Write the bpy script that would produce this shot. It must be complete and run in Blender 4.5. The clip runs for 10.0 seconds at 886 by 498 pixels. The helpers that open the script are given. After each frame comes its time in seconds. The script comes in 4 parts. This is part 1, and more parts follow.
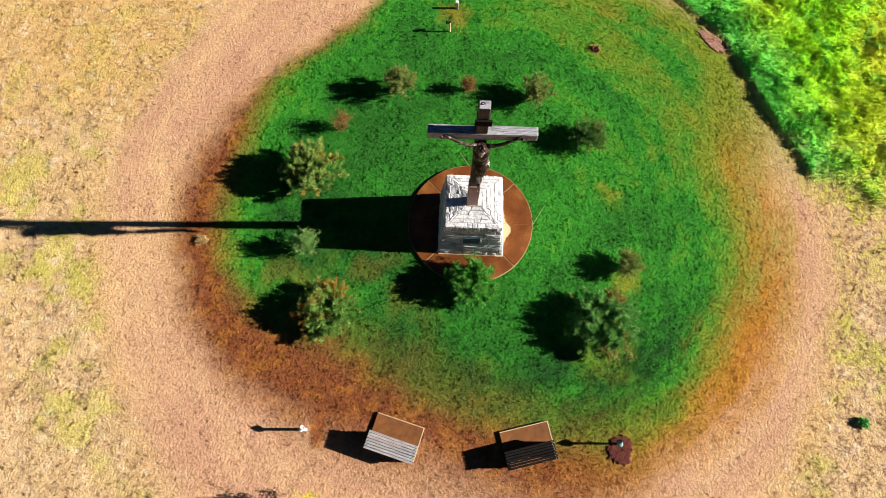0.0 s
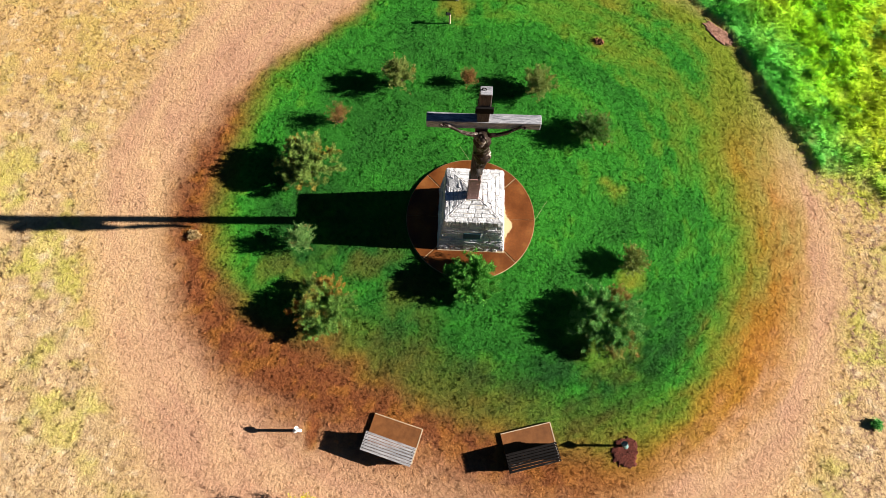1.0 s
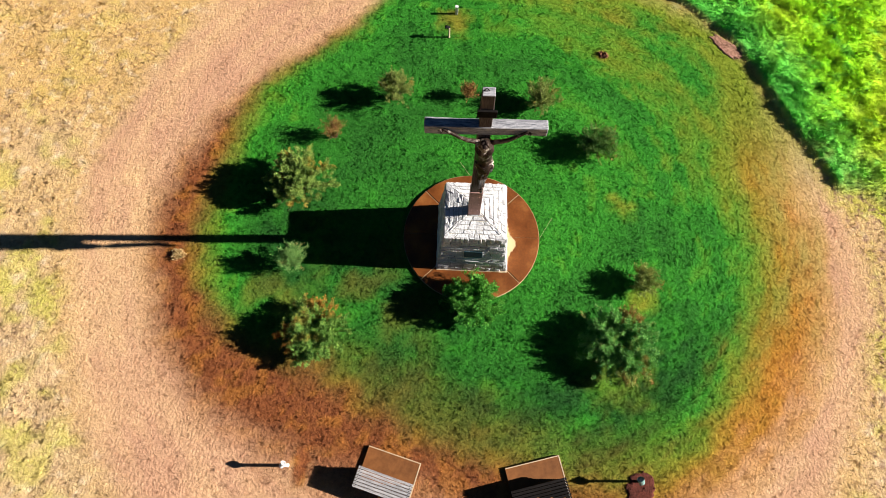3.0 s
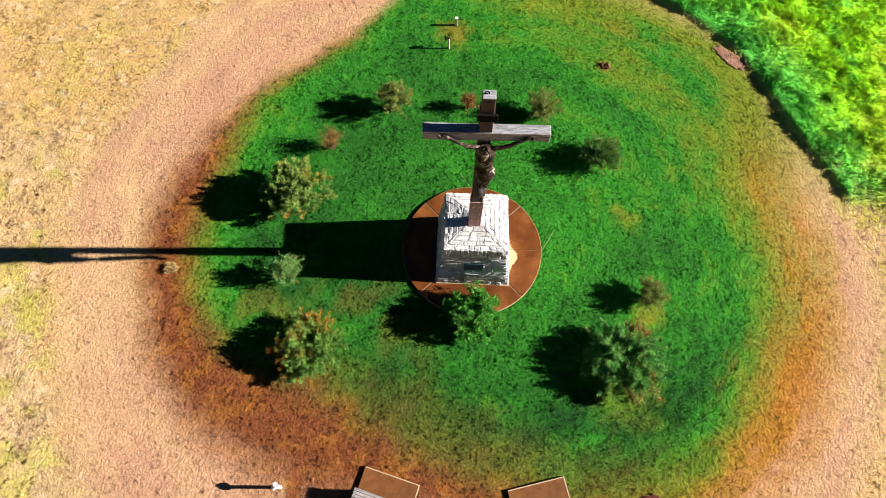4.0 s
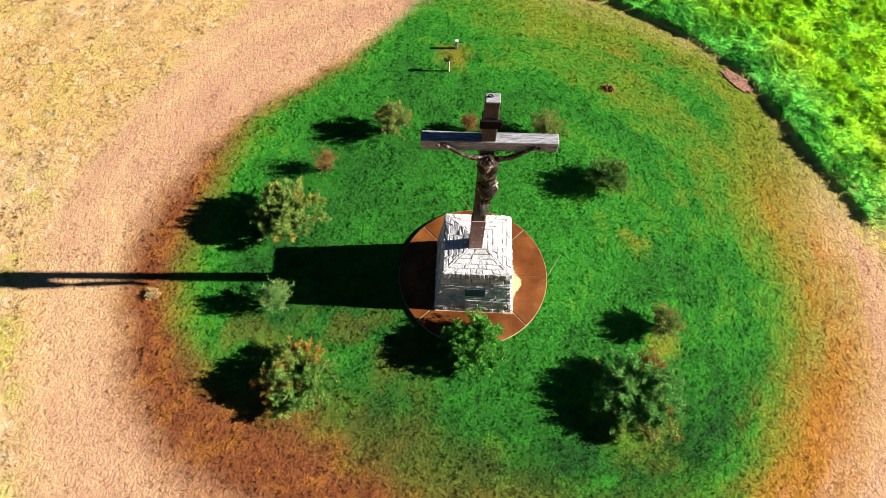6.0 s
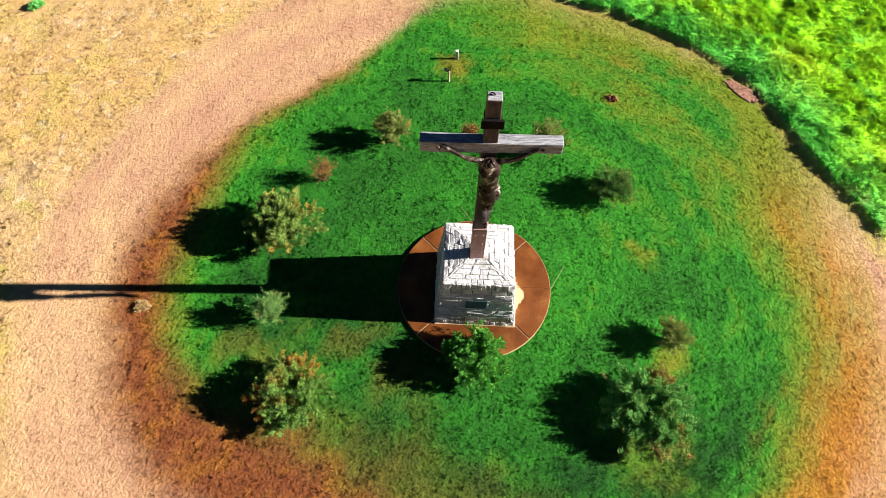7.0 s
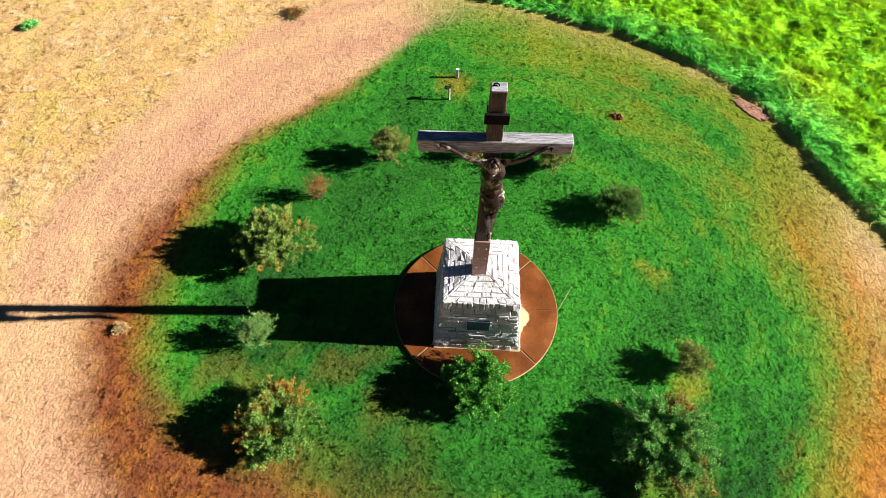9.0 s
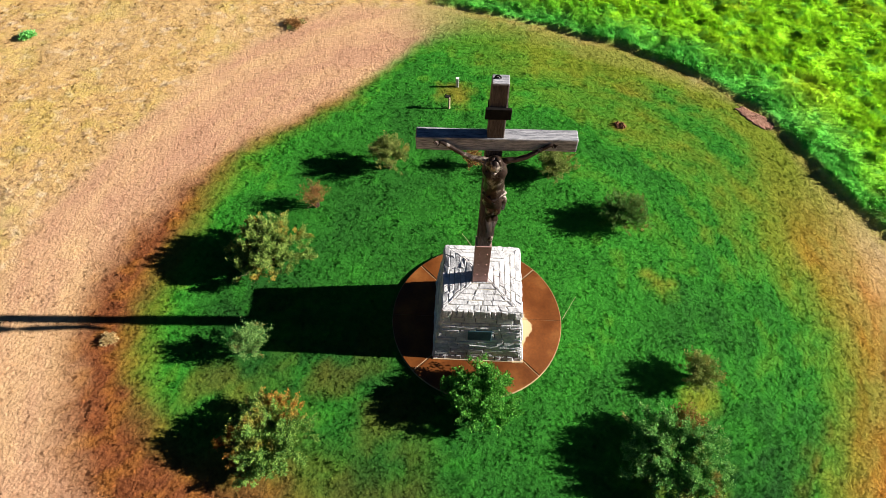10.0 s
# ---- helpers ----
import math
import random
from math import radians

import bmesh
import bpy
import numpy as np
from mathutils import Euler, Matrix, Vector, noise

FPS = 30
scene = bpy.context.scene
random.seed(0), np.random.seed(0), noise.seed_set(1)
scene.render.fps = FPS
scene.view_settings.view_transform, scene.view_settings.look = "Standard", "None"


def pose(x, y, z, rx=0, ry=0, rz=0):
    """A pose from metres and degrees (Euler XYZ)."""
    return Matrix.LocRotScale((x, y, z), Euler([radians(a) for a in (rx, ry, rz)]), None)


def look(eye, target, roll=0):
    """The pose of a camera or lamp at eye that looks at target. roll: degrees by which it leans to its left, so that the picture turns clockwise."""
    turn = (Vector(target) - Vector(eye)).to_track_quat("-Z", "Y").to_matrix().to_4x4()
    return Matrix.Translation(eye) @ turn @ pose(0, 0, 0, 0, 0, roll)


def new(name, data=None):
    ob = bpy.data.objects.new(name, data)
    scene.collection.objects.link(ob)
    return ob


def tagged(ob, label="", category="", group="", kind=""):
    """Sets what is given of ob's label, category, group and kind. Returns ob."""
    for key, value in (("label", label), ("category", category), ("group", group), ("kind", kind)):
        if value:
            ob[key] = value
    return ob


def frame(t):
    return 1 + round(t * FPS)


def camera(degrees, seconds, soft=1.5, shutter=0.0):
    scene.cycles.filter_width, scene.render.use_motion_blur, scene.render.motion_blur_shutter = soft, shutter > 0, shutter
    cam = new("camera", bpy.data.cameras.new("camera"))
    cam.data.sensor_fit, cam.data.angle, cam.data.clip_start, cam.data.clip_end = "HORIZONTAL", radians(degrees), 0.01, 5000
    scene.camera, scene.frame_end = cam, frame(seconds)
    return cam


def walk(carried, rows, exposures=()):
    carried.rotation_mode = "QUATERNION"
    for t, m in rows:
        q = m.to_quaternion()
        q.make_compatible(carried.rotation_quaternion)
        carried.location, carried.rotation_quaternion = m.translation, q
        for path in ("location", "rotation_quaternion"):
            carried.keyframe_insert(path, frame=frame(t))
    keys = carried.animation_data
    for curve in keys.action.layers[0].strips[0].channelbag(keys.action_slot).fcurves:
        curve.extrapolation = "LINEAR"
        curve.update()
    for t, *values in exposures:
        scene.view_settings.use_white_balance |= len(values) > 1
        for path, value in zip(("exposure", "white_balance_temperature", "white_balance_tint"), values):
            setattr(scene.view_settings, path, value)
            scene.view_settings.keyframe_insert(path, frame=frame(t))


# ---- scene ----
cam = camera(75.3, 10.0, soft=0.7)
PATH = [
    (0, (-0.807, -7.256, 19.247), (-0.824, -6.631, 17.348), 0.8),
    (0.5, (-0.796, -7.31, 18.946), (-0.814, -6.681, 17.047), 0.7),
    (1, (-0.788, -7.303, 18.64), (-0.805, -6.668, 16.743), 0.9),
    (1.5, (-0.765, -7.27, 18.327), (-0.784, -6.616, 16.437), 0.7),
    (2, (-0.8, -7.249, 18.062), (-0.817, -6.574, 16.18), 0.9),
    (3.5, (-0.762, -7.214, 17.194), (-0.784, -6.455, 15.344), 0.7),
    (4, (-0.741, -7.217, 16.932), (-0.766, -6.427, 15.095), 0.5),
    (4.5, (-0.741, -7.228, 16.676), (-0.767, -6.406, 14.853), 0.6),
    (5, (-0.752, -7.225, 16.373), (-0.778, -6.37, 14.565), 0.6),
    (5.5, (-0.747, -7.197, 16.094), (-0.773, -6.313, 14.3), 0.7),
    (7, (-0.726, -7.177, 15.217), (-0.758, -6.201, 13.471), 0.6),
    (7.5, (-0.718, -7.167, 14.934), (-0.75, -6.163, 13.205), 0.6),
    (8, (-0.707, -7.177, 14.66), (-0.742, -6.142, 12.949), 0.5),
    (8.5, (-0.703, -7.194, 14.411), (-0.74, -6.132, 12.716), 0.5),
    (9, (-0.716, -7.165, 14.096), (-0.753, -6.075, 12.421), 0.6),
    (9.5, (-0.696, -7.172, 13.806), (-0.736, -6.051, 12.151), 0.5),
    (10, (-0.696, -7.185, 13.546), (-0.737, -6.036, 11.909), 0.5),
]
EXPOSURES = [(0, 1.60), (3.5, 1.69), (7, 1.82), (9.7, 1.86), (10, 1.60)]
walk(cam, [(t, look(eye, target, roll)) for t, eye, target, roll in PATH], EXPOSURES)

# ---- world, sun, exposure ----
SUN_EL = 22.4
SHADOW = Vector((-1.0, -0.035, 0.0)).normalized()
world = bpy.data.worlds.new("world")
scene.world = world
world.use_nodes = True
wn = world.node_tree
sky = wn.nodes.new("ShaderNodeTexSky")
sky.sky_type = "NISHITA"
sky.sun_disc = False
sky.ozone_density, sky.dust_density = 8.0, 0.2
sky.sun_elevation = radians(SUN_EL)
sky.sun_rotation = math.atan2(-SHADOW.x, -SHADOW.y)
wn.links.new(sky.outputs[0], wn.nodes["Background"].inputs[0])
wn.nodes["Background"].inputs[1].default_value = 0.010
sun_data = bpy.data.lights.new("sun", "SUN")
sun_data.energy, sun_data.angle, sun_data.color = 5.0, radians(0.5), (1.0, 0.93, 0.87)
sun = new("sun", sun_data)
to_sun = -SHADOW * math.cos(radians(SUN_EL)) + Vector((0, 0, math.sin(radians(SUN_EL))))
sun.matrix_world = look(to_sun * 60, (0, 0, 0))

# ---- number fields shared by ground and grass ----


def vnoise(x, y, size, seed):
    """Smooth value noise from 0 to 1 over numpy arrays; size is the width of a cell in metres."""
    x, y = np.asarray(x) / size + seed * 17.31, np.asarray(y) / size - seed * 9.77
    i, j = np.floor(x), np.floor(y)
    u, v = x - i, y - j
    u, v = u * u * (3 - 2 * u), v * v * (3 - 2 * v)

    def h(a, b):
        s = np.sin(a * 127.1 + b * 311.7 + seed * 74.7) * 43758.5453
        return s - np.floor(s)

    return (h(i, j) * (1 - u) + h(i + 1, j) * u) * (1 - v) + (h(i, j + 1) * (1 - u) + h(i + 1, j + 1) * u) * v


def fnoise(x, y, size, seed):
    return (vnoise(x, y, size, seed) + 0.5 * vnoise(x, y, size / 2.1, seed + 1) + 0.25 * vnoise(x, y, size / 4.3, seed + 2)) / 1.75


def smooth(a, b, v):
    t = np.clip((v - a) / (b - a), 0, 1)
    return t * t * (3 - 2 * t)


def ring(theta, c):
    """Radius of a closed curve at the angle theta, from a few harmonics."""
    r = np.full_like(theta, c[0])
    for k in range(1, len(c) // 2 + 1):
        r += c[2 * k - 1] * np.cos(k * theta) + c[2 * k] * np.sin(k * theta)
    return r


CX, CY = 0.5, 1.5
LAWN = (9.548, 0.59, 0.769, -0.084, -0.116, -0.553, -0.452, 0.022, 0.247, -0.159, 0.137, -0.183, -0.217, 0.193, -0.225)
BROWN = (10.264, 0.189, -0.275, 0.549, 0.219, -0.275, -0.484, 0.038, 0.128, -0.029, 0.023, -0.091, -0.173, -0.039, -0.073)
TRACK = (13.311, -0.93, -1.069, -0.488, -0.481, 0.056, 0.058, 0.011, 0.274, 0.012, -0.135, 0.133, -0.178)


WORN = ((-0.9, 9.0, 0.9, 0.55), (4.95, 1.45, 0.6, 0.4), (4.76, 7.7, 0.35, 1.0), (-5.2, -2.9, 1.7, 0.22), (5.45, -1.75, 0.6, 0.3), (4.6, -4.2, 1.5, 0.3),
        (1.85, -6.0, 0.45, 0.5), (7.2, 9.3, 0.7, 0.25), (5.6, 9.6, 0.8, 0.25), (0.6, -5.0, 0.5, 0.2))


def polar(x, y):
    dx, dy = x - CX, y - CY
    return np.arctan2(dy, dx), np.hypot(dx, dy)


def meadow_share(x, y):
    """Share of the tall meadow beyond the mown edge in the north-east."""
    th, r = polar(x, y)
    deg = np.degrees(th)
    wob = fnoise(x, y, 1.3, 3) - 0.5
    reach = smooth(-3, 12, deg + 22 * wob + 9 * (fnoise(x, y, 0.45, 8) - 0.5)) * (1 - smooth(94, 103, deg + 8 * wob))
    meadow = smooth(-0.05, 0.12, r - ring(th, TRACK) - 0.45 * wob) * reach
    far = smooth(15.6, 17.5, y + 2.2 * wob) * (1 - smooth(2, 9, x))
    return meadow * (1 - 0.8 * far)


def zones(x, y):
    """Shares of lawn, scorched grass, dry track and meadow at a place (the rest is dry field), and the dryness of the lawn."""
    th, r = polar(x, y)
    deg = np.degrees(th)
    wob = fnoise(x, y, 1.3, 3) - 0.5
    fine = fnoise(x, y, 0.35, 8) - 0.5
    rl = ring(th, LAWN) + 0.55 * wob + 0.45 * fine
    rb = ring(th, BROWN) + 0.5 * wob + 0.45 * fine + 0.55 * smooth(-92, -75, deg) * (1 - smooth(-40, -22, deg))
    rt = ring(th, TRACK) + 0.5 * wob + 0.4 * fine
    ne = smooth(-3, 27, deg) * (1 - smooth(88, 112, deg))
    nw = smooth(95, 115, deg) * (1 - smooth(140, 165, deg))
    east = smooth(-80, -42, deg) * (1 - smooth(15, 50, deg))
    # the mower's rounds run along the rim as thin streaks
    streak = 0.45 * vnoise(r, th * 1.1, 0.85, 91) + 0.3 * vnoise(r, th * 2.2, 0.33, 92) + 0.25 * vnoise(r, th * 3, 0.14, 93) - 0.5
    south = smooth(-135, -110, deg) * (1 - smooth(-75, -55, deg))
    lawn = 1 - smooth(-0.85 - 0.7 * east, 0.75 + 0.2 * east, (r - rl) * (1 + 0.5 * nw) - 1.6 * streak * east)
    inner = 1 - smooth(-0.8, 0.8 + 1.2 * south, (r - rb) * (1 + 0.5 * nw) - 1.6 * streak * east)
    track = 1 - smooth(-0.7, 0.5, r - rt)
    meadow = meadow_share(x, y)
    lawn_w = lawn
    brown_w = inner * (1 - lawn)
    track_w = track * (1 - np.maximum(lawn, inner))
    # the north and east of the lawn are lighter, and so is the sward round the pedestal
    dry = 0.05 + 0.12 * smooth(0.4, 0.7, fnoise(x, y, 1.5, 21)) + 0.13 * smooth(0.5, 5.5, y)
    dry = dry + 0.25 * smooth(-1.0, 4.5, x) * (0.6 + 0.4 * smooth(-6.0, 0.5, y)) + 0.13 * (1 - smooth(2.4, 4.4, np.hypot(x + 0.3, y - 1.2)))
    dry = dry + (0.27 * ne + 0.20 * smooth(45, 70, deg) * (1 - smooth(100, 118, deg))) * smooth(5.5, 11.3, r) + 0.95 * streak * smooth(3.0, 7, r) * (0.15 + 0.85 * smooth(-2, 5, x))
    dry = dry + smooth(-1.5 - 0.9 * east, 0.4, r - rl) * (0.14 + 0.40 * east + 0.22 * nw)
    west = smooth(140, 165, np.abs(deg))
    dry = dry + 0.38 * west * smooth(-2.6, -0.2, r - rl + 1.6 * wob)
    dry = dry + 0.16 * smooth(0.55, 0.8, fnoise(x, y, 0.5, 23))
    shift = (brown_w + track_w) * ne * 0.85
    lawn_w, dry = lawn_w + shift, dry + shift * 0.12
    brown_w, track_w = brown_w * (1 - ne * 0.85), track_w * (1 - ne * 0.85)
    # east of the cross the scorched rim thins out into orange streaks along the mower's rounds
    gone = brown_w * east * smooth(-45, -25, deg) * np.clip(0.1 + 1.6 * streak, 0, 0.8)
    brown_w = brown_w - gone
    lawn_w, track_w = lawn_w + gone * 0.45, track_w + gone * 0.55
    dry = dry + gone * 0.6
    # the rounds show as paler lines on the dry track
    dry = dry * (1 - track_w) + track_w * np.clip(0.35 + 1.5 * streak + 0.5 * wob + 0.45 * smooth(8.5, 12, -x) * smooth(-1.5, 1.0, -y), 0, 1)
    # duller, browned patches in the south-western lawn
    moss = 0.30 * lawn_w * smooth(0.45, 0.70, fnoise(x, y, 1.1, 33)) * (1 - smooth(-3.5, 0.5, x)) * (1 - smooth(-2.5, 1.0, y))
    lawn_w, brown_w = lawn_w - moss, brown_w + moss
    # worn spots in the lawn
    for sx, sy, sr, amount in WORN:
        near = np.nonzero((np.abs(x - sx) < 1.6 * sr) & (np.abs(y - sy) < 1.6 * sr))[0]
        k = amount * (1 - smooth(0.35, 1.0, np.hypot(x[near] - sx, y[near] - sy) / sr + 1.0 * fine[near] + 0.5 * wob[near]))
        brown_w[near] += 0.6 * k * lawn_w[near]
        lawn_w[near] *= 1 - 0.6 * k
        dry[near] += 0.7 * k
    # the sward browns out towards the benches
    browned = 0.40 * lawn_w * smooth(-2.4, -0.2, r - rl + 1.2 * wob) * smooth(-150, -125, deg) * (1 - smooth(-65, -45, deg))
    lawn_w, brown_w = lawn_w - browned, brown_w + browned
    # bare dark earth beside the western lamp
    bare = 1 - smooth(0.5, 1.1, np.hypot((x + 4.74) / 0.34, (y + 7.0) / 0.75) + 0.7 * fine)
    lawn_w, track_w = lawn_w * (1 - bare), track_w * (1 - bare)
    brown_w = np.maximum(brown_w, bare)
    # out in the field the same number is the share of amber grass
    out = smooth(-0.2, 1.0, r - rt)
    dry = dry * (1 - out) + out * (0.75 * smooth(-3, 7, y) + 0.9 * (fnoise(x, y, 2.4, 55) - 0.5))
    # rank tussocks line the meadow's edge
    rank = 0.9 * (1 - smooth(0.2, 2.6, r - ring(th, TRACK) - 1.8 * wob))
    dry = np.where(meadow > 0.3, rank, dry)
    keep = 1 - meadow
    return lawn_w * keep, brown_w * keep, track_w * keep, meadow, np.clip(dry, 0, 1)


def ground_height(x, y):
    d = np.hypot(x - CX, y - CY)
    near = 1 - smooth(20, 60, d)
    flat = smooth(2.4, 4.0, np.hypot(x + 0.05, y - 0.1))
    low = (fnoise(x, y, 2.6, 5) - 0.5) * 0.05 * flat + (fnoise(x, y, 0.3, 6) - 0.5) * 0.014 * flat
    hump = meadow_share(x, y) * (0.08 + 0.10 * smooth(0.3, 0.8, fnoise(x, y, 0.9, 12)) + 0.05 * vnoise(x, y, 0.35, 13))
    field = smooth(13, 15, d) * (fnoise(x, y, 0.7, 14) - 0.5) * 0.07
    return near * (low + hump + field)


# ---- materials ----


def material(name):
    m = bpy.data.materials.new(name)
    m.use_nodes = True
    return m, m.node_tree.nodes, m.node_tree.links, m.node_tree.nodes["Principled BSDF"]


def node(nodes, kind, **values):
    n = nodes.new(kind)
    for key, value in values.items():
        n.inputs[key.replace("_", " ")].default_value = value
    return n


def noise_node(nodes, links, scale, detail=4.0, rough=0.6, coords="Object", vec=None):
    n = node(nodes, "ShaderNodeTexNoise", Scale=scale, Detail=detail, Roughness=rough)
    if vec is None:
        vec = nodes.new("ShaderNodeTexCoord").outputs[coords]
    links.new(vec, n.inputs["Vector"])
    return n.outputs["Fac"]


def ramp(nodes, links, fac, *stops):
    n = nodes.new("ShaderNodeValToRGB")
    e = n.color_ramp.elements
    while len(e) < len(stops):
        e.new(0.5)
    for el, (p, c) in zip(e, stops):
        el.position, el.color = p, (*c, 1) if len(c) == 3 else c
    links.new(fac, n.inputs["Fac"])
    return n.outputs["Color"]


def mix(nodes, links, fac, a, b, mode="MIX"):
    n = nodes.new("ShaderNodeMix")
    n.data_type, n.blend_type = "RGBA", mode
    for sock, v in ((n.inputs[0], fac), (n.inputs[6], a), (n.inputs[7], b)):
        if isinstance(v, bpy.types.NodeSocket):
            links.new(v, sock)
        else:
            sock.default_value = v if not isinstance(v, tuple) else (*v, 1)[:4]
    return n.outputs[2]


def bump(nodes, links, p, height, strength, distance):
    n = node(nodes, "ShaderNodeBump", Strength=strength, Distance=distance)
    links.new(height, n.inputs["Height"])
    links.new(n.outputs["Normal"], p.inputs["Normal"])


def surface(name, dark, light, scale, rough=0.8, metal=0.0, relief=0.3, distance=0.01, stretch=(1, 1, 1), spots=None, random_tone=0.0, spec=0.25):
    """A grainy surface: two scales of tone, fine relief, and, where given, spots of another colour and a tone for each piece."""
    m, nodes, links, p = material(name)
    co = nodes.new("ShaderNodeTexCoord").outputs["Object"]
    mp = node(nodes, "ShaderNodeMapping", Scale=stretch)
    links.new(co, mp.inputs["Vector"])
    v = mp.outputs["Vector"]
    fine = noise_node(nodes, links, scale, 6, 0.65, vec=v)
    wide = noise_node(nodes, links, scale / 7, 3, 0.5, vec=v)
    col = ramp(nodes, links, fine, (0.3, dark), (0.7, light))
    wide_c = ramp(nodes, links, wide, (0.3, (0.72, 0.72, 0.72)), (0.7, (1.12, 1.1, 1.08)))
    col = mix(nodes, links, 1.0, col, wide_c, "MULTIPLY")
    if spots:
        s = ramp(nodes, links, noise_node(nodes, links, scale / 3, 5, 0.7, vec=v), (spots[1], (0, 0, 0)), (spots[1] + 0.12, (1, 1, 1)))
        col = mix(nodes, links, s, col, spots[0])
    if random_tone:
        rnd = nodes.new("ShaderNodeObjectInfo").outputs["Random"]
        tone = ramp(nodes, links, rnd, (0, (1 - random_tone,) * 3), (1, (1 + random_tone, 1 + random_tone * 0.95, 1 + random_tone * 0.85)))
        col = mix(nodes, links, 1.0, col, tone, "MULTIPLY")
    links.new(col, p.inputs["Base Color"])
    p.inputs["Roughness"].default_value = rough
    p.inputs["Metallic"].default_value = metal
    p.inputs["Specular IOR Level"].default_value = spec
    bump(nodes, links, p, fine, relief, distance)
    return m


# colours of the sward, shared by the soil sheet and the blades
GREEN = ((0.008, 0.050, 0.0085), (0.023, 0.108, 0.018))
FRESH = ((0.020, 0.175, 0.014), (0.056, 0.325, 0.026))
OLIVE = ((0.125, 0.195, 0.012), (0.27, 0.34, 0.032))
AMBER = ((0.43, 0.27, 0.090), (0.69, 0.475, 0.19))
BLEACHED = ((0.54, 0.43, 0.29), (0.76, 0.63, 0.45))
SCORCH = ((0.105, 0.033, 0.014), (0.31, 0.106, 0.036))
STRAW = ((0.35, 0.190, 0.118), (0.62, 0.375, 0.235))
CHAFF = ((0.47, 0.30, 0.145), (0.76, 0.53, 0.29))
FIELD = ((0.40, 0.27, 0.135), (0.70, 0.51, 0.28))
WEED = ((0.29, 0.31, 0.025), (0.56, 0.55, 0.080))
GOLD = ((0.42, 0.52, 0.016), (0.72, 0.78, 0.05))
LUSH = ((0.20, 0.56, 0.012), (0.46, 0.88, 0.026))
EMBER = ((0.34, 0.135, 0.016), (0.55, 0.255, 0.042))
TUSSOCK = ((0.035, 0.34, 0.045), (0.15, 0.70, 0.11))
THATCH = ((0.18, 0.105, 0.070), (0.33, 0.20, 0.13))


def sward_colour(nodes, links, fine):
    at = nodes.new("ShaderNodeAttribute")
    at.attribute_name = "zone"
    sep = nodes.new("ShaderNodeSeparateColor")
    links.new(at.outputs["Color"], sep.inputs["Color"])
    dry = nodes.new("ShaderNodeAttribute")
    dry.attribute_name = "dry"
    weed = nodes.new("ShaderNodeAttribute")
    weed.attribute_name = "weed"

    def pair(c):
        return ramp(nodes, links, fine, (0.32, c[0]), (0.68, c[1]))

    col = mix(nodes, links, dry.outputs["Fac"], pair(FIELD), pair(AMBER))
    patches = ramp(nodes, links, noise_node(nodes, links, 1.9, 3, 0.55), (0.55, (0, 0, 0)), (0.68, (0.6, 0.6, 0.6)))
    col = mix(nodes, links, patches, col, pair(BLEACHED))
    gaps = ramp(nodes, links, noise_node(nodes, links, 4.5, 5, 0.65), (0.48, (0, 0, 0)), (0.64, (1, 1, 1)))
    rough = nodes.new("ShaderNodeAttribute")
    rough.attribute_name = "rough"
    gaps = mix(nodes, links, rough.outputs["Fac"], (0, 0, 0), gaps)
    col = mix(nodes, links, weed.outputs["Fac"], col, pair(WEED))
    col = mix(nodes, links, gaps, col, pair(THATCH))
    col = mix(nodes, links, sep.outputs["Blue"], col, mix(nodes, links, dry.outputs["Fac"], pair(STRAW), pair(CHAFF)))
    col = mix(nodes, links, sep.outputs["Green"], col, mix(nodes, links, weed.outputs["Fac"], pair(SCORCH), pair(EMBER)))
    lo = ramp(nodes, links, dry.outputs["Fac"], (0.0, (0, 0, 0)), (0.5, (1, 1, 1)))
    hi = ramp(nodes, links, dry.outputs["Fac"], (0.45, (0, 0, 0)), (1.0, (1, 1, 1)))
    green = mix(nodes, links, hi, mix(nodes, links, lo, pair(GREEN), pair(FRESH)), pair(OLIVE))
    col = mix(nodes, links, sep.outputs["Red"], col, green)
    lush = mix(nodes, links, weed.outputs["Fac"], pair(LUSH), pair(GOLD))
    tufts = ramp(nodes, links, noise_node(nodes, links, 1.5, 3, 0.6), (0.53, (0, 0, 0)), (0.66, (0.5, 0.5, 0.5)))
    lush = mix(nodes, links, tufts, lush, pair(TUSSOCK))
    lush = mix(nodes, links, dry.outputs["Fac"], lush, pair(TUSSOCK))
    return mix(nodes, links, at.outputs["Alpha"], col, lush)


def soil_material():
    m, nodes, links, p = material("turf_soil")
    fine = noise_node(nodes, links, 7.0, 8, 0.8)
    col = sward_colour(nodes, links, fine)
    links.new(mix(nodes, links, 1.0, col, (0.9, 0.88, 0.84), "MULTIPLY"), p.inputs["Base Color"])
    p.inputs["Roughness"].default_value = 0.95
    p.inputs["Specular IOR Level"].default_value = 0.1
    bump(nodes, links, p, noise_node(nodes, links, 13, 3, 0.6), 0.6, 0.05)
    return m


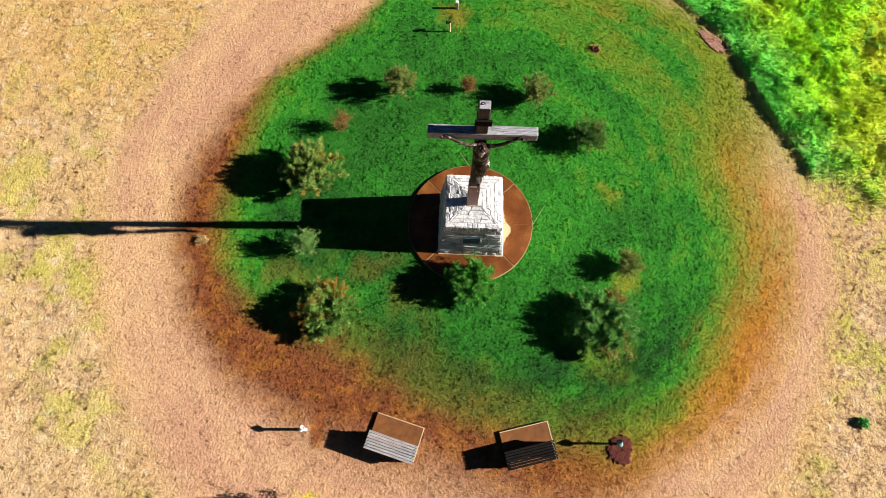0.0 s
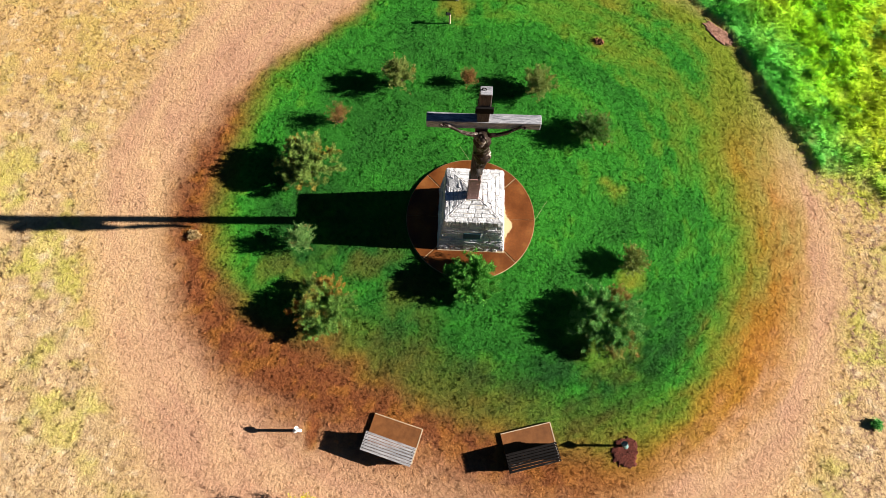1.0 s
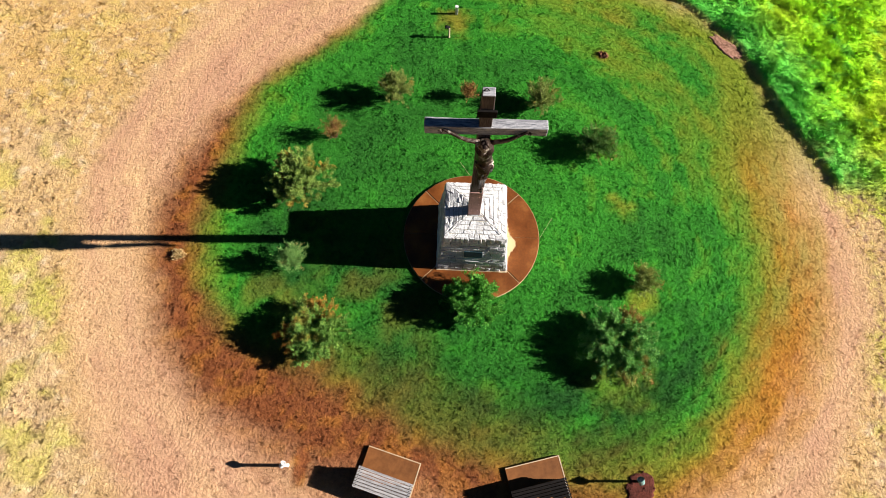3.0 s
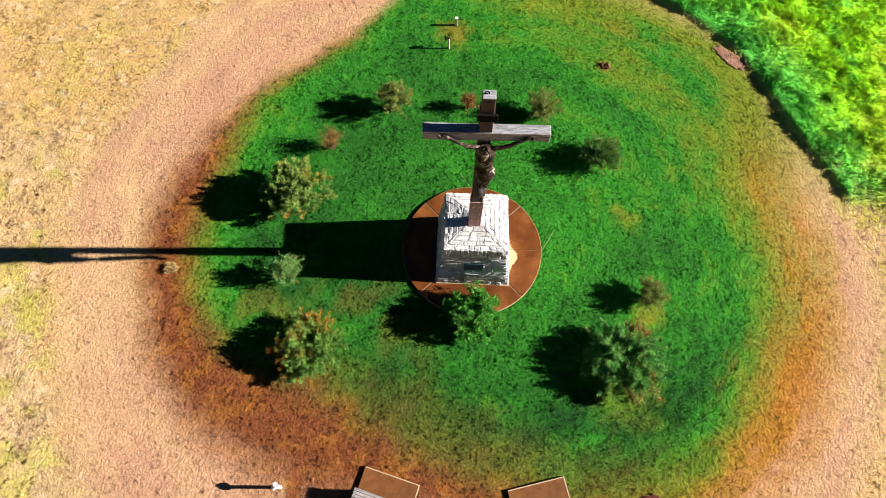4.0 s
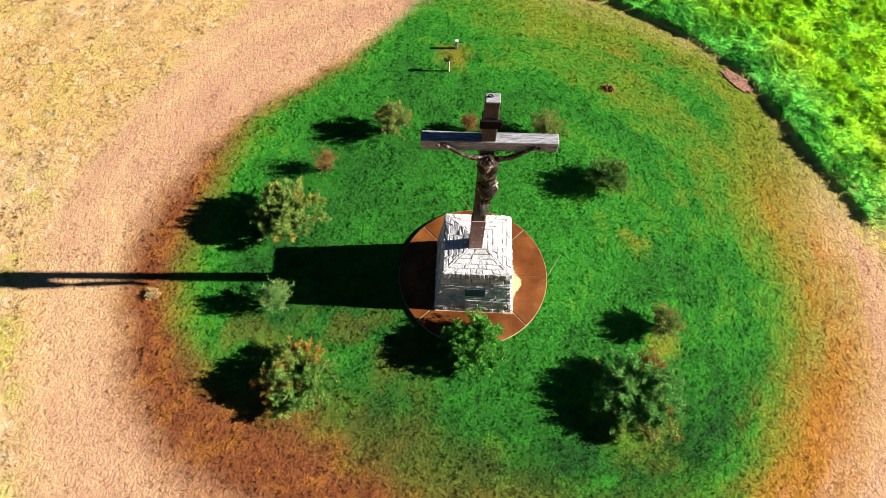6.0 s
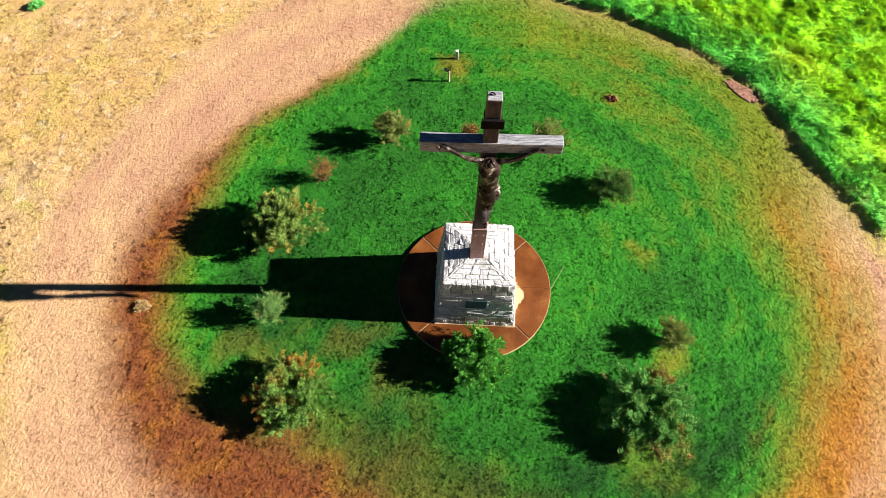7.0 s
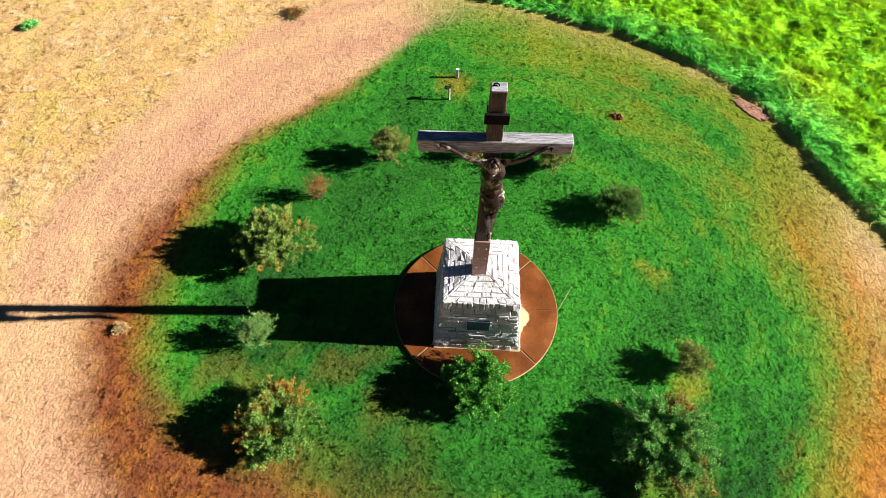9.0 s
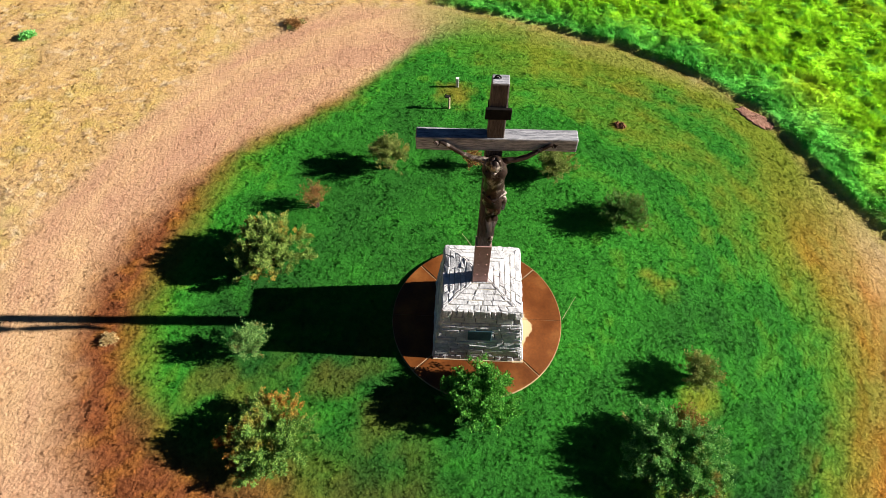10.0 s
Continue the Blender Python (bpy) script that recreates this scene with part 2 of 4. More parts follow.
def blade_material():
    m, nodes, links, p = material("grass_blade")
    at = nodes.new("ShaderNodeAttribute")
    at.attribute_name = "tone"
    col = sward_colour(nodes, links, at.outputs["Fac"])
    links.new(col, p.inputs["Base Color"])
    p.inputs["Roughness"].default_value = 0.6
    p.inputs["Specular IOR Level"].default_value = 0.04
    rise = nodes.new("ShaderNodeAttribute")
    rise.attribute_name = "tussock"
    links.new(rise.outputs["Vector"], p.inputs["Normal"])
    tr = nodes.new("ShaderNodeBsdfTranslucent")
    links.new(col, tr.inputs["Color"])
    ms = node(nodes, "ShaderNodeMixShader", Fac=0.36)
    links.new(p.outputs[0], ms.inputs[1])
    links.new(tr.outputs[0], ms.inputs[2])
    links.new(ms.outputs[0], nodes["Material Output"].inputs["Surface"])
    return m


def leaf_material(name, a, b, c=None, share=0.5, patch=1.3):
    """Leaves between the colours a and b, leaf by leaf; c colours patches of the crown (withered or fresh growth)."""
    m, nodes, links, p = material(name)
    rnd = nodes.new("ShaderNodeNewGeometry").outputs["Random Per Island"]
    col = ramp(nodes, links, rnd, (0.0, a), (1.0, b))
    if c:
        n = noise_node(nodes, links, patch, 2, 0.5)
        col2 = ramp(nodes, links, rnd, (0.0, tuple(v * 0.55 for v in c)), (1.0, tuple(v * 1.3 for v in c)))
        col = mix(nodes, links, ramp(nodes, links, n, (share - 0.06, (0, 0, 0)), (share + 0.06, (1, 1, 1))), col, col2)
    links.new(col, p.inputs["Base Color"])
    p.inputs["Roughness"].default_value = 0.6
    p.inputs["Specular IOR Level"].default_value = 0.12
    tr = nodes.new("ShaderNodeBsdfTranslucent")
    links.new(col, tr.inputs["Color"])
    ms = node(nodes, "ShaderNodeMixShader", Fac=0.25)
    links.new(p.outputs[0], ms.inputs[1])
    links.new(tr.outputs[0], ms.inputs[2])
    links.new(ms.outputs[0], nodes["Material Output"].inputs["Surface"])
    return m



def slab_material():
    """Rust-brown stained concrete with a pale limewash spill along the pedestal's east side."""
    m, nodes, links, p = material("stained_concrete")
    co = nodes.new("ShaderNodeTexCoord").outputs["Object"]
    fine = noise_node(nodes, links, 16, 6, 0.65, vec=co)
    wide = noise_node(nodes, links, 1.3, 3, 0.5, vec=co)
    col = ramp(nodes, links, wide, (0.3, (0.075, 0.020, 0.003)), (0.55, (0.145, 0.043, 0.006)), (0.75, (0.22, 0.080, 0.015)))
    col = mix(nodes, links, 1.0, col, ramp(nodes, links, fine, (0.3, (0.8, 0.8, 0.8)), (0.7, (1.15, 1.15, 1.15))), "MULTIPLY")
    xyz = nodes.new("ShaderNodeSeparateXYZ")
    links.new(co, xyz.inputs[0])

    def calc(op, a, b):
        n = nodes.new("ShaderNodeMath")
        n.operation = op
        for i, v in enumerate((a, b)):
            if isinstance(v, bpy.types.NodeSocket):
                links.new(v, n.inputs[i])
            else:
                n.inputs[i].default_value = v
        return n.outputs[0]

    off = calc("ADD", xyz.outputs["Y"], 0.22)
    bell = calc("POWER", 2.718, calc("MULTIPLY", calc("MULTIPLY", off, off), -7.0))
    bulge = calc("ADD", calc("MULTIPLY", bell, 0.30), 0.05)
    edge = calc("SUBTRACT", calc("ADD", 1.12, bulge), xyz.outputs["X"])
    edge = calc("ADD", edge, calc("MULTIPLY", calc("SUBTRACT", noise_node(nodes, links, 5, 3, 0.5, vec=co), 0.5), 0.25))
    inside = calc("LESS_THAN", calc("ABSOLUTE", xyz.outputs["Y"], 0), 1.25)
    east = calc("GREATER_THAN", xyz.outputs["X"], 0.9)
    mask = ramp(nodes, links, calc("MULTIPLY", calc("MULTIPLY", edge, inside), east), (0.0, (0, 0, 0)), (0.05, (1, 1, 1)))
    col = mix(nodes, links, mask, col, (0.46, 0.35, 0.19))
    links.new(col, p.inputs["Base Color"])
    rough = ramp(nodes, links, wide, (0.3, (0.42, 0.42, 0.42)), (0.7, (0.65, 0.65, 0.65)))
    links.new(rough, p.inputs["Roughness"])
    p.inputs["Specular IOR Level"].default_value = 0.25
    bump(nodes, links, p, fine, 0.12, 0.004)
    return m


M_SOIL, M_BLADE = soil_material(), blade_material()
M_STONE = surface("limestone", (0.43, 0.44, 0.45), (0.72, 0.725, 0.725), 13, 0.85, relief=0.9, distance=0.035, random_tone=0.16, spots=((0.32, 0.31, 0.29), 0.60))
M_MORTAR = surface("mortar", (0.12, 0.115, 0.11), (0.25, 0.24, 0.22), 25, 0.95, relief=0.5)
M_BED = surface("mortar_bed", (0.36, 0.33, 0.25), (0.55, 0.50, 0.38), 25, 0.95, relief=0.5)
M_BEAM = surface("weathered_timber", (0.06, 0.07, 0.09), (0.52, 0.52, 0.54), 9, 0.8, relief=0.7, distance=0.012, stretch=(0.6, 5, 5), spots=((0.10, 0.08, 0.07), 0.62))
M_POST = surface("weathered_post_timber", (0.024, 0.018, 0.015), (0.115, 0.092, 0.082), 9, 0.8, relief=0.7, distance=0.012, stretch=(5, 5, 0.6), spots=((0.07, 0.05, 0.045), 0.60))
# the bronze's pale spots: worn patina, and sunlit highlights put into the colour
M_BRONZE = surface("bronze", (0.012, 0.008, 0.006), (0.075, 0.050, 0.040), 9, 0.4, metal=0.5, relief=0.4, distance=0.008, spots=((0.42, 0.36, 0.30), 0.55))
M_STEEL = surface("rusty_steel", (0.34, 0.20, 0.18), (0.50, 0.31, 0.28), 7, 0.6, metal=0.3, relief=0.2, distance=0.004)
M_DARK = surface("black_iron", (0.005, 0.005, 0.005), (0.016, 0.014, 0.013), 12, 0.85, metal=0.0, relief=0.2, distance=0.003, spec=0.03)
M_SLAB = slab_material()
M_JOINT = surface("sandy_joint", (0.26, 0.18, 0.09), (0.48, 0.36, 0.20), 14, 0.95, relief=0.5)
M_PALE = surface("pale_concrete", (0.36, 0.27, 0.17), (0.52, 0.42, 0.28), 10, 0.85, relief=0.2, distance=0.004)
M_PAD = surface("brown_concrete", (0.13, 0.045, 0.010), (0.21, 0.080, 0.021), 5, 0.8, relief=0.15, distance=0.004)
M_PLANK = surface("silvered_plank", (0.17, 0.16, 0.16), (0.42, 0.41, 0.41), 10, 0.6, relief=0.35, distance=0.004, stretch=(0.5, 6, 6), random_tone=0.1)
# near-black planks; the pale spots are glints put into the colour
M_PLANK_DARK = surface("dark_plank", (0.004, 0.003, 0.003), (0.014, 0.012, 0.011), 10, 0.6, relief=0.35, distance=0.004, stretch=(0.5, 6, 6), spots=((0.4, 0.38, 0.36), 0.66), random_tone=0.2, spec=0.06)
M_PLAQUE = surface("bronze_plaque", (0.014, 0.045, 0.062), (0.03, 0.075, 0.095), 20, 0.7, metal=0.0, relief=0.3, distance=0.003)
M_MULCH = surface("red_mulch", (0.040, 0.009, 0.005), (0.13, 0.030, 0.017), 30, 0.95, relief=1.0, distance=0.03)
M_EARTH = surface("bare_brown_earth", (0.11, 0.045, 0.025), (0.27, 0.125, 0.070), 22, 0.95, relief=0.6, distance=0.02, spec=0.1)
M_CLAY = surface("reddish_clay", (0.17, 0.075, 0.045), (0.42, 0.24, 0.17), 14, 0.95, relief=1.0, distance=0.04, spec=0.1)
M_GLASS = surface("lamp_lens", (0.25, 0.27, 0.28), (0.4, 0.42, 0.42), 5, 0.1, spec=0.6, relief=0.05)
M_WHITE = surface("white_enamel", (0.62, 0.62, 0.58), (0.82, 0.82, 0.78), 8, 0.5, relief=0.1, distance=0.003)
M_TEAL = surface("verdigris_metal", (0.12, 0.25, 0.24), (0.30, 0.45, 0.42), 10, 0.5, metal=0.4, relief=0.2, distance=0.003)
M_WOODPOST = surface("pale_post_wood", (0.35, 0.25, 0.17), (0.6, 0.46, 0.34), 14, 0.8, relief=0.3, distance=0.004, stretch=(4, 4, 0.6))
M_STEM = surface("bark", (0.05, 0.03, 0.02), (0.14, 0.09, 0.06), 25, 0.9, relief=0.6, distance=0.005)

# ---- builders ----


def mesh_object(name, bm, mat, parent=None, label="", smooth_shade=False):
    me = bpy.data.meshes.new(name)
    bm.to_mesh(me)
    bm.free()
    me.materials.append(mat)
    if smooth_shade:
        me.polygons.foreach_set("use_smooth", [True] * len(me.polygons))
    ob = new(name, me)
    ob.parent = parent
    if label:
        ob["label"] = label
    return ob


def part(name, bm, mat, parent, label="", smooth_shade=False):
    return mesh_object(name, bm, mat, parent, label, smooth_shade)


def thing(name, m, label, category, group="", kind=""):
    ob = new(name)
    ob.matrix_world = m
    ob.empty_display_size = 0.1
    return tagged(ob, label, category, group, kind)


def box(x0, y0, z0, x1, y1, z1, bevel=0.0, m=None):
    bm2 = bmesh.new()
    bmesh.ops.create_cube(bm2, size=1, matrix=Matrix.Translation(((x0 + x1) / 2, (y0 + y1) / 2, (z0 + z1) / 2)) @ Matrix.Diagonal((x1 - x0, y1 - y0, z1 - z0, 1)))
    if bevel:
        bmesh.ops.bevel(bm2, geom=list(bm2.edges), offset=bevel, segments=2, affect="EDGES", profile=0.6)
    if m is not None:
        bm2.transform(m)
    return bm2


def timber(length, w, d, seed):
    """A hewn timber along z from 0, with rounded arrises, wavering faces and checked ends."""
    bm = box(-w / 2, -d / 2, 0, w / 2, d / 2, length, 0.022)
    cuts = [e for e in bm.edges if abs(e.verts[0].co.z - e.verts[1].co.z) > length * 0.5]
    bmesh.ops.subdivide_edges(bm, edges=cuts, cuts=int(length / 0.16))
    for v in bm.verts:
        k = noise.noise(Vector((v.co.x * 3, v.co.y * 3, v.co.z * 1.4 + seed * 7))) * 0.016
        v.co.x += k * (1 if v.co.x > 0 else -1)
        v.co.y += k * (1 if v.co.y > 0 else -1)
    return bm


def tube(bm, pts, radii, sides=8):
    """A round limb through points with a radius at each."""
    rings = []
    for i, p in enumerate(pts):
        a, b = Vector(pts[max(i - 1, 0)]), Vector(pts[min(i + 1, len(pts) - 1)])
        q = (b - a).to_track_quat("Z", "Y").to_matrix()
        rings.append([bm.verts.new(Vector(p) + q @ Vector((math.cos(t) * radii[i], math.sin(t) * radii[i], 0))) for t in (2 * math.pi * k / sides for k in range(sides))])
    for r0, r1 in zip(rings, rings[1:]):
        for k in range(sides):
            bm.faces.new((r0[k], r0[(k + 1) % sides], r1[(k + 1) % sides], r1[k]))
    bm.faces.new(list(reversed(rings[0])))
    bm.faces.new(rings[-1])
    return bm


def lathe(profile, sides=16, m=None):
    bm2 = bmesh.new()
    rings = [[bm2.verts.new((r * math.cos(2 * math.pi * k / sides), r * math.sin(2 * math.pi * k / sides), z)) for k in range(sides)] for r, z in profile]
    for r0, r1 in zip(rings, rings[1:]):
        for k in range(sides):
            bm2.faces.new((r0[k], r0[(k + 1) % sides], r1[(k + 1) % sides], r1[k]))
    bm2.faces.new(list(reversed(rings[0])))
    bm2.faces.new(rings[-1])
    if m is not None:
        bm2.transform(m)
    return bm2


# ---- ground: one sheet to the horizon ----


def axis(lo, hi, step, reach):
    a = list(np.arange(lo, hi + step / 2, step))
    s, p = step, hi
    while p < reach:
        s *= 1.35
        p += s
        a.append(p)
    s, p = step, lo
    while p > -reach:
        s *= 1.35
        p -= s
        a.insert(0, p)
    return np.array(a)


def set_sward(me, x, y, times=1):
    lawn, brown, track, meadow, dry = zones(x, y)
    zone = np.stack([lawn, brown / np.maximum(1e-6, 1 - lawn), track / np.maximum(1e-6, 1 - np.minimum(1, lawn + brown)), meadow], 1)
    zone, dry = np.repeat(np.clip(zone, 0, 1), times, 0), np.repeat(dry, times)
    me.attributes.new("zone", "FLOAT_COLOR", "POINT").data.foreach_set("color", zone.astype(np.float32).ravel())
    me.attributes.new("dry", "FLOAT", "POINT").data.foreach_set("value", dry.astype(np.float32))
    weed = smooth(0.5, 0.75, fnoise(x, y, 0.9, 41)) * 0.65 * (0.35 + 0.65 * smooth(-14, -11.5, -np.abs(y + 3) * 0.35 - 11))
    weed = weed + smooth(11.5, 13, x) * smooth(-3.5, 1, y) * (1 - smooth(6, 9, y)) * smooth(0.35, 0.6, fnoise(x, y, 0.6, 44)) * 0.6
    weed = weed + 0.8 * smooth(14.6, 15.8, y) * smooth(0.35, 0.6, fnoise(x, y, 0.8, 45))
    yellowing = smooth(11.2, 14.2, x - 0.5 * (y - 3)) * 0.75
    # the eastern rim of the lawn is bleached to a lighter orange
    th = np.degrees(np.arctan2(y - CY, x - CX))
    rim = np.maximum(smooth(-85, -45, th) * (1 - smooth(5, 30, th)), 0.36 * smooth(0.48, 0.70, fnoise(x, y, 0.4, 47)))
    weed = weed * np.clip(1 - lawn - brown - 0.6 * track, 0, 1) + rim * (lawn + brown > 0.02)
    weed = np.clip(np.where(meadow > 0.3, np.clip(yellowing + 0.4 * smooth(0.55, 0.8, fnoise(x, y, 2.2, 51)), 0, 1), weed), 0, 1)
    rough = 0.42 + 0.55 * smooth(10.8, 12.2, x) * (1 - smooth(4, 8, y)) + 0.2 * smooth(0.45, 0.7, fnoise(x, y, 1.6, 58))
    me.attributes.new("rough", "FLOAT", "POINT").data.foreach_set("value", np.repeat(rough, times).astype(np.float32))
    me.attributes.new("weed", "FLOAT", "POINT").data.foreach_set("value", np.repeat(weed, times).astype(np.float32))


gx, gy = axis(-21, 19, 0.14, 1800), axis(-13, 21, 0.14, 1800)
GX, GY = np.meshgrid(gx, gy)
fx, fy = GX.ravel(), GY.ravel()
co = np.stack([fx, fy, ground_height(fx, fy)], 1)
nx, ny = len(gx), len(gy)
idx = np.arange(nx * ny).reshape(ny, nx)
quads = np.stack([idx[:-1, :-1], idx[:-1, 1:], idx[1:, 1:], idx[1:, :-1]], -1).reshape(-1, 4)
gme = bpy.data.meshes.new("ground")
gme.vertices.add(len(co))
gme.vertices.foreach_set("co", co.ravel())
gme.loops.add(quads.size)
gme.loops.foreach_set("vertex_index", quads.ravel())
gme.polygons.add(len(quads))
gme.polygons.foreach_set("loop_start", np.arange(len(quads)) * 4)
gme.polygons.foreach_set("use_smooth", [True] * len(quads))
gme.update(calc_edges=True)
set_sward(gme, fx, fy)
gme.materials.append(M_SOIL)
tagged(new("ground", gme), "open ground with a green lawn, scorched rim and dry field", "ground", kind="structure")

# ---- grass ----
BUSY = [(-0.05, 0.1, 2.22), (9.55, 8.8, 0.33), (10.0, 8.3, 0.33), (4.92, -7.42, 0.45), (-4.72, -6.8, 0.15), (-4.72, -7.05, 0.17), (-4.72, -7.3, 0.15)]


def sow(name, label, count, region, want, height, width, lean, seed, lump=0.09, swell=1.15, span=(0, 99)):
    """One object of single blades: scattered over the region box, kept by the share want(x, y), blades in tufts."""
    rng = np.random.default_rng(seed)
    x0, y0, x1, y1 = region
    tufts = count // 5
    tx, ty = rng.uniform(x0, x1, tufts), rng.uniform(y0, y1, tufts)
    x = np.repeat(tx, 5) + rng.normal(0, width * 2.2, tufts * 5)
    y = np.repeat(ty, 5) + rng.normal(0, width * 2.2, tufts * 5)
    tuft_tone = np.repeat(rng.uniform(0, 1, tufts), 5)
    d = np.hypot(x - CX, y - CY)
    near = (d > span[0]) & (d < span[1])
    x, y, tuft_tone = x[near], y[near], tuft_tone[near]
    keep = rng.uniform(0, 1, len(x)) < want(x, y)
    for cx, cy, cr in BUSY:
        keep &= np.hypot(x - cx, y - cy) > cr
    x, y, tuft_tone = x[keep], y[keep], tuft_tone[keep]
    n = len(x)
    h = height(x, y) * rng.uniform(0.55, 1.25, n) * (0.65 + 0.7 * vnoise(x, y, 0.08, 78))
    w = width * rng.uniform(0.6, 1.4, n)
    # blades lie in local swirls; along the eastern rounds they follow the mower
    th, r = polar(x, y)
    mown = smooth(4.0, 7.5, r) * smooth(-3, 4, x) * (r < ring(th, TRACK))
    swirl = 2 * np.pi * 1.5 * vnoise(x, y, 0.4, 95) + rng.normal(0, 0.7, n)
    rounds = th + np.pi / 2 + rng.normal(0, 0.45, n) + np.pi * (rng.uniform(0, 1, n) < 0.5)
    tilt_az = np.where(rng.uniform(0, 1, n) < 0.65 * mown, rounds, swirl)
    az = tilt_az + np.pi / 2 + rng.normal(0, 0.35, n)
    out = h * lean * rng.uniform(0.35, 1.0, n)
    z = ground_height(x, y) - 0.004
    base = np.stack([x, y, z], 1)
    side = np.stack([np.cos(az) * w, np.sin(az) * w, np.zeros(n)], 1)
    tip = base + np.stack([np.cos(tilt_az) * out, np.sin(tilt_az) * out, h], 1)
    v = np.stack([base - side, base + side, tip], 1).reshape(-1, 3)
    me = bpy.data.meshes.new(name)
    me.vertices.add(3 * n)
    me.vertices.foreach_set("co", v.ravel())
    me.loops.add(3 * n)
    me.loops.foreach_set("vertex_index", np.arange(3 * n))
    me.polygons.add(n)
    me.polygons.foreach_set("loop_start", np.arange(n) * 3)
    me.update(calc_edges=True)
    set_sward(me, x, y, 3)
    tone = 0.5 + 1.15 * (np.clip(0.14 * tuft_tone + 0.12 * rng.uniform(0, 1, n) + 0.45 * vnoise(x, y, 0.09, 77) + 0.25 * vnoise(x, y, 0.05, 76) + 0.10 * fnoise(x, y, 0.5, 79) - 0.02, 0, 1) - 0.5)
    # the sward's shading follows small tussocks, each blade a little off them
    def heap(a, b):
        return vnoise(a, b, lump, 85) + 0.45 * vnoise(a, b, lump * 0.5, 86) + 0.4 * vnoise(a, b, lump * 2.2, 87)
    e = lump * 0.2
    up = np.stack([(heap(x - e, y) - heap(x + e, y)) * lump * swell / (2 * e), (heap(x, y - e) - heap(x, y + e)) * lump * swell / (2 * e), np.ones(n)], 1)
    up += rng.normal(0, 0.06, (n, 3))
    up /= np.linalg.norm(up, axis=1)[:, None]
    me.attributes.new("tussock", "FLOAT_VECTOR", "POINT").data.foreach_set("vector", np.repeat(up, 3, 0).astype(np.float32).ravel())
    me.attributes.new("tone", "FLOAT", "POINT").data.foreach_set("value", np.repeat(tone, 3).astype(np.float32))
    me.materials.append(M_BLADE)
    return tagged(new(name, me), label, "grass", kind="stuff")


def want_lawn(x, y):
    a, b, _, m, _ = zones(x, y)
    return np.clip(a + 0.8 * b, 0, 1) * (m < 0.4)


def want_straw(x, y):
    a, b, t, m, _ = zones(x, y)
    return np.clip(t + 0.2 * b, 0, 1) * 0.9 * (m < 0.3)


def edge_fade(x, y):
    d = np.minimum(np.minimum(x + 26, 24 - x), np.minimum(y + 16, 25 - y)) + 3 * (fnoise(x, y, 2.5, 88) - 0.5)
    return smooth(0.3, 6.0, d)


def want_field(x, y):
    a, b, t, m, _ = zones(x, y)
    return np.clip(1 - a - b - t - m, 0, 1) * (0.35 + 0.65 * smooth(0.3, 0.6, fnoise(x, y, 0.5, 61))) * edge_fade(x, y)


def want_meadow(x, y):
    return zones(x, y)[3] * edge_fade(x, y) * (0.45 + 0.55 * smooth(0.25, 0.6, fnoise(x, y, 0.9, 12)))


sow("lawn_grass", "short mown lawn grass, green with scorched brown rim", 1500000, (-11.5, -9, 13, 15), want_lawn,
    lambda x, y: 0.017 + 0.009 * vnoise(x, y, 0.25, 71), 0.0064, 3.0, 1, span=(0, 13))
sow("dry_track_grass", "trodden straw-coloured dry grass on the mown track", 1100000, (-14.5, -11, 13.5, 15), want_straw,
    lambda x, y: 0.012 + 0.006 * vnoise(x, y, 0.2, 72), 0.0068, 4.2, 2, 0.10, 0.85, (6.5, 16.5))
sow("field_grass", "tall dry golden field grass with yellow-green weeds", 1400000, (-26, -16, 24, 25), want_field,
    lambda x, y: 0.017 + 0.018 * vnoise(x, y, 0.45, 73), 0.010, 3.6, 3, 0.13, 0.9, (10, 99))
sow("meadow_grass", "tall lush bright green meadow grass in tussocks", 1250000, (-3, 0, 24, 25), want_meadow,
    lambda x, y: 0.05 + 0.06 * smooth(0.25, 0.75, fnoise(x, y, 0.9, 12)), 0.012, 1.1, 4, 0.35, 0.30, (10, 99))

# ---- round concrete apron ----
PX, PY = -0.03, 0.03
apron = thing("concrete_apron", pose(-0.05, 0.1, 0), "round rust-stained concrete apron with radial joints round the pedestal", "paving")
for k in range(8):
    a0, a1 = 2 * math.pi * k / 8, 2 * math.pi * (k + 1) / 8
    gap0, gap1 = (0.003, 0.016) if k % 2 == 0 else (0.016, 0.003)
    bm = bmesh.new()
    outer, inner = [], []
    for i in range(13):
        t = a0 + (a1 - a0) * i / 12
        outer.append((2.215 * math.cos(t), 2.215 * math.sin(t)))
        inner.append((0.75 * math.cos(t), 0.75 * math.sin(t)))
    mid = (a0 + a1) / 2

    def inset(p, a, gap, sign):
        return (p[0] - sign * gap * math.sin(a), p[1] + sign * gap * math.cos(a))
    outer[0], inner[0] = inset(outer[0], a0, gap0, 1), inset(inner[0], a0, gap0, 1)
    outer[-1], inner[-1] = inset(outer[-1], a1, gap1, -1), inset(inner[-1], a1, gap1, -1)
    loop = outer + inner[::-1]
    bottom = [bm.verts.new((x, y, -0.05)) for x, y in loop]
    top = [bm.verts.new((x, y, 0.085)) for x, y in loop]
    bm.faces.new(top)
    n = len(loop)
    for i in range(n):
        bm.faces.new((bottom[i], bottom[(i + 1) % n], top[(i + 1) % n], top[i]))
    bmesh.ops.recalc_face_normals(bm, faces=bm.faces)
    bmesh.ops.bevel(bm, geom=[e for e in bm.edges if all(v.co.z > 0 for v in e.verts)], offset=0.008, segments=1, affect="EDGES")
    part("slab_segment", bm, M_SLAB, apron)
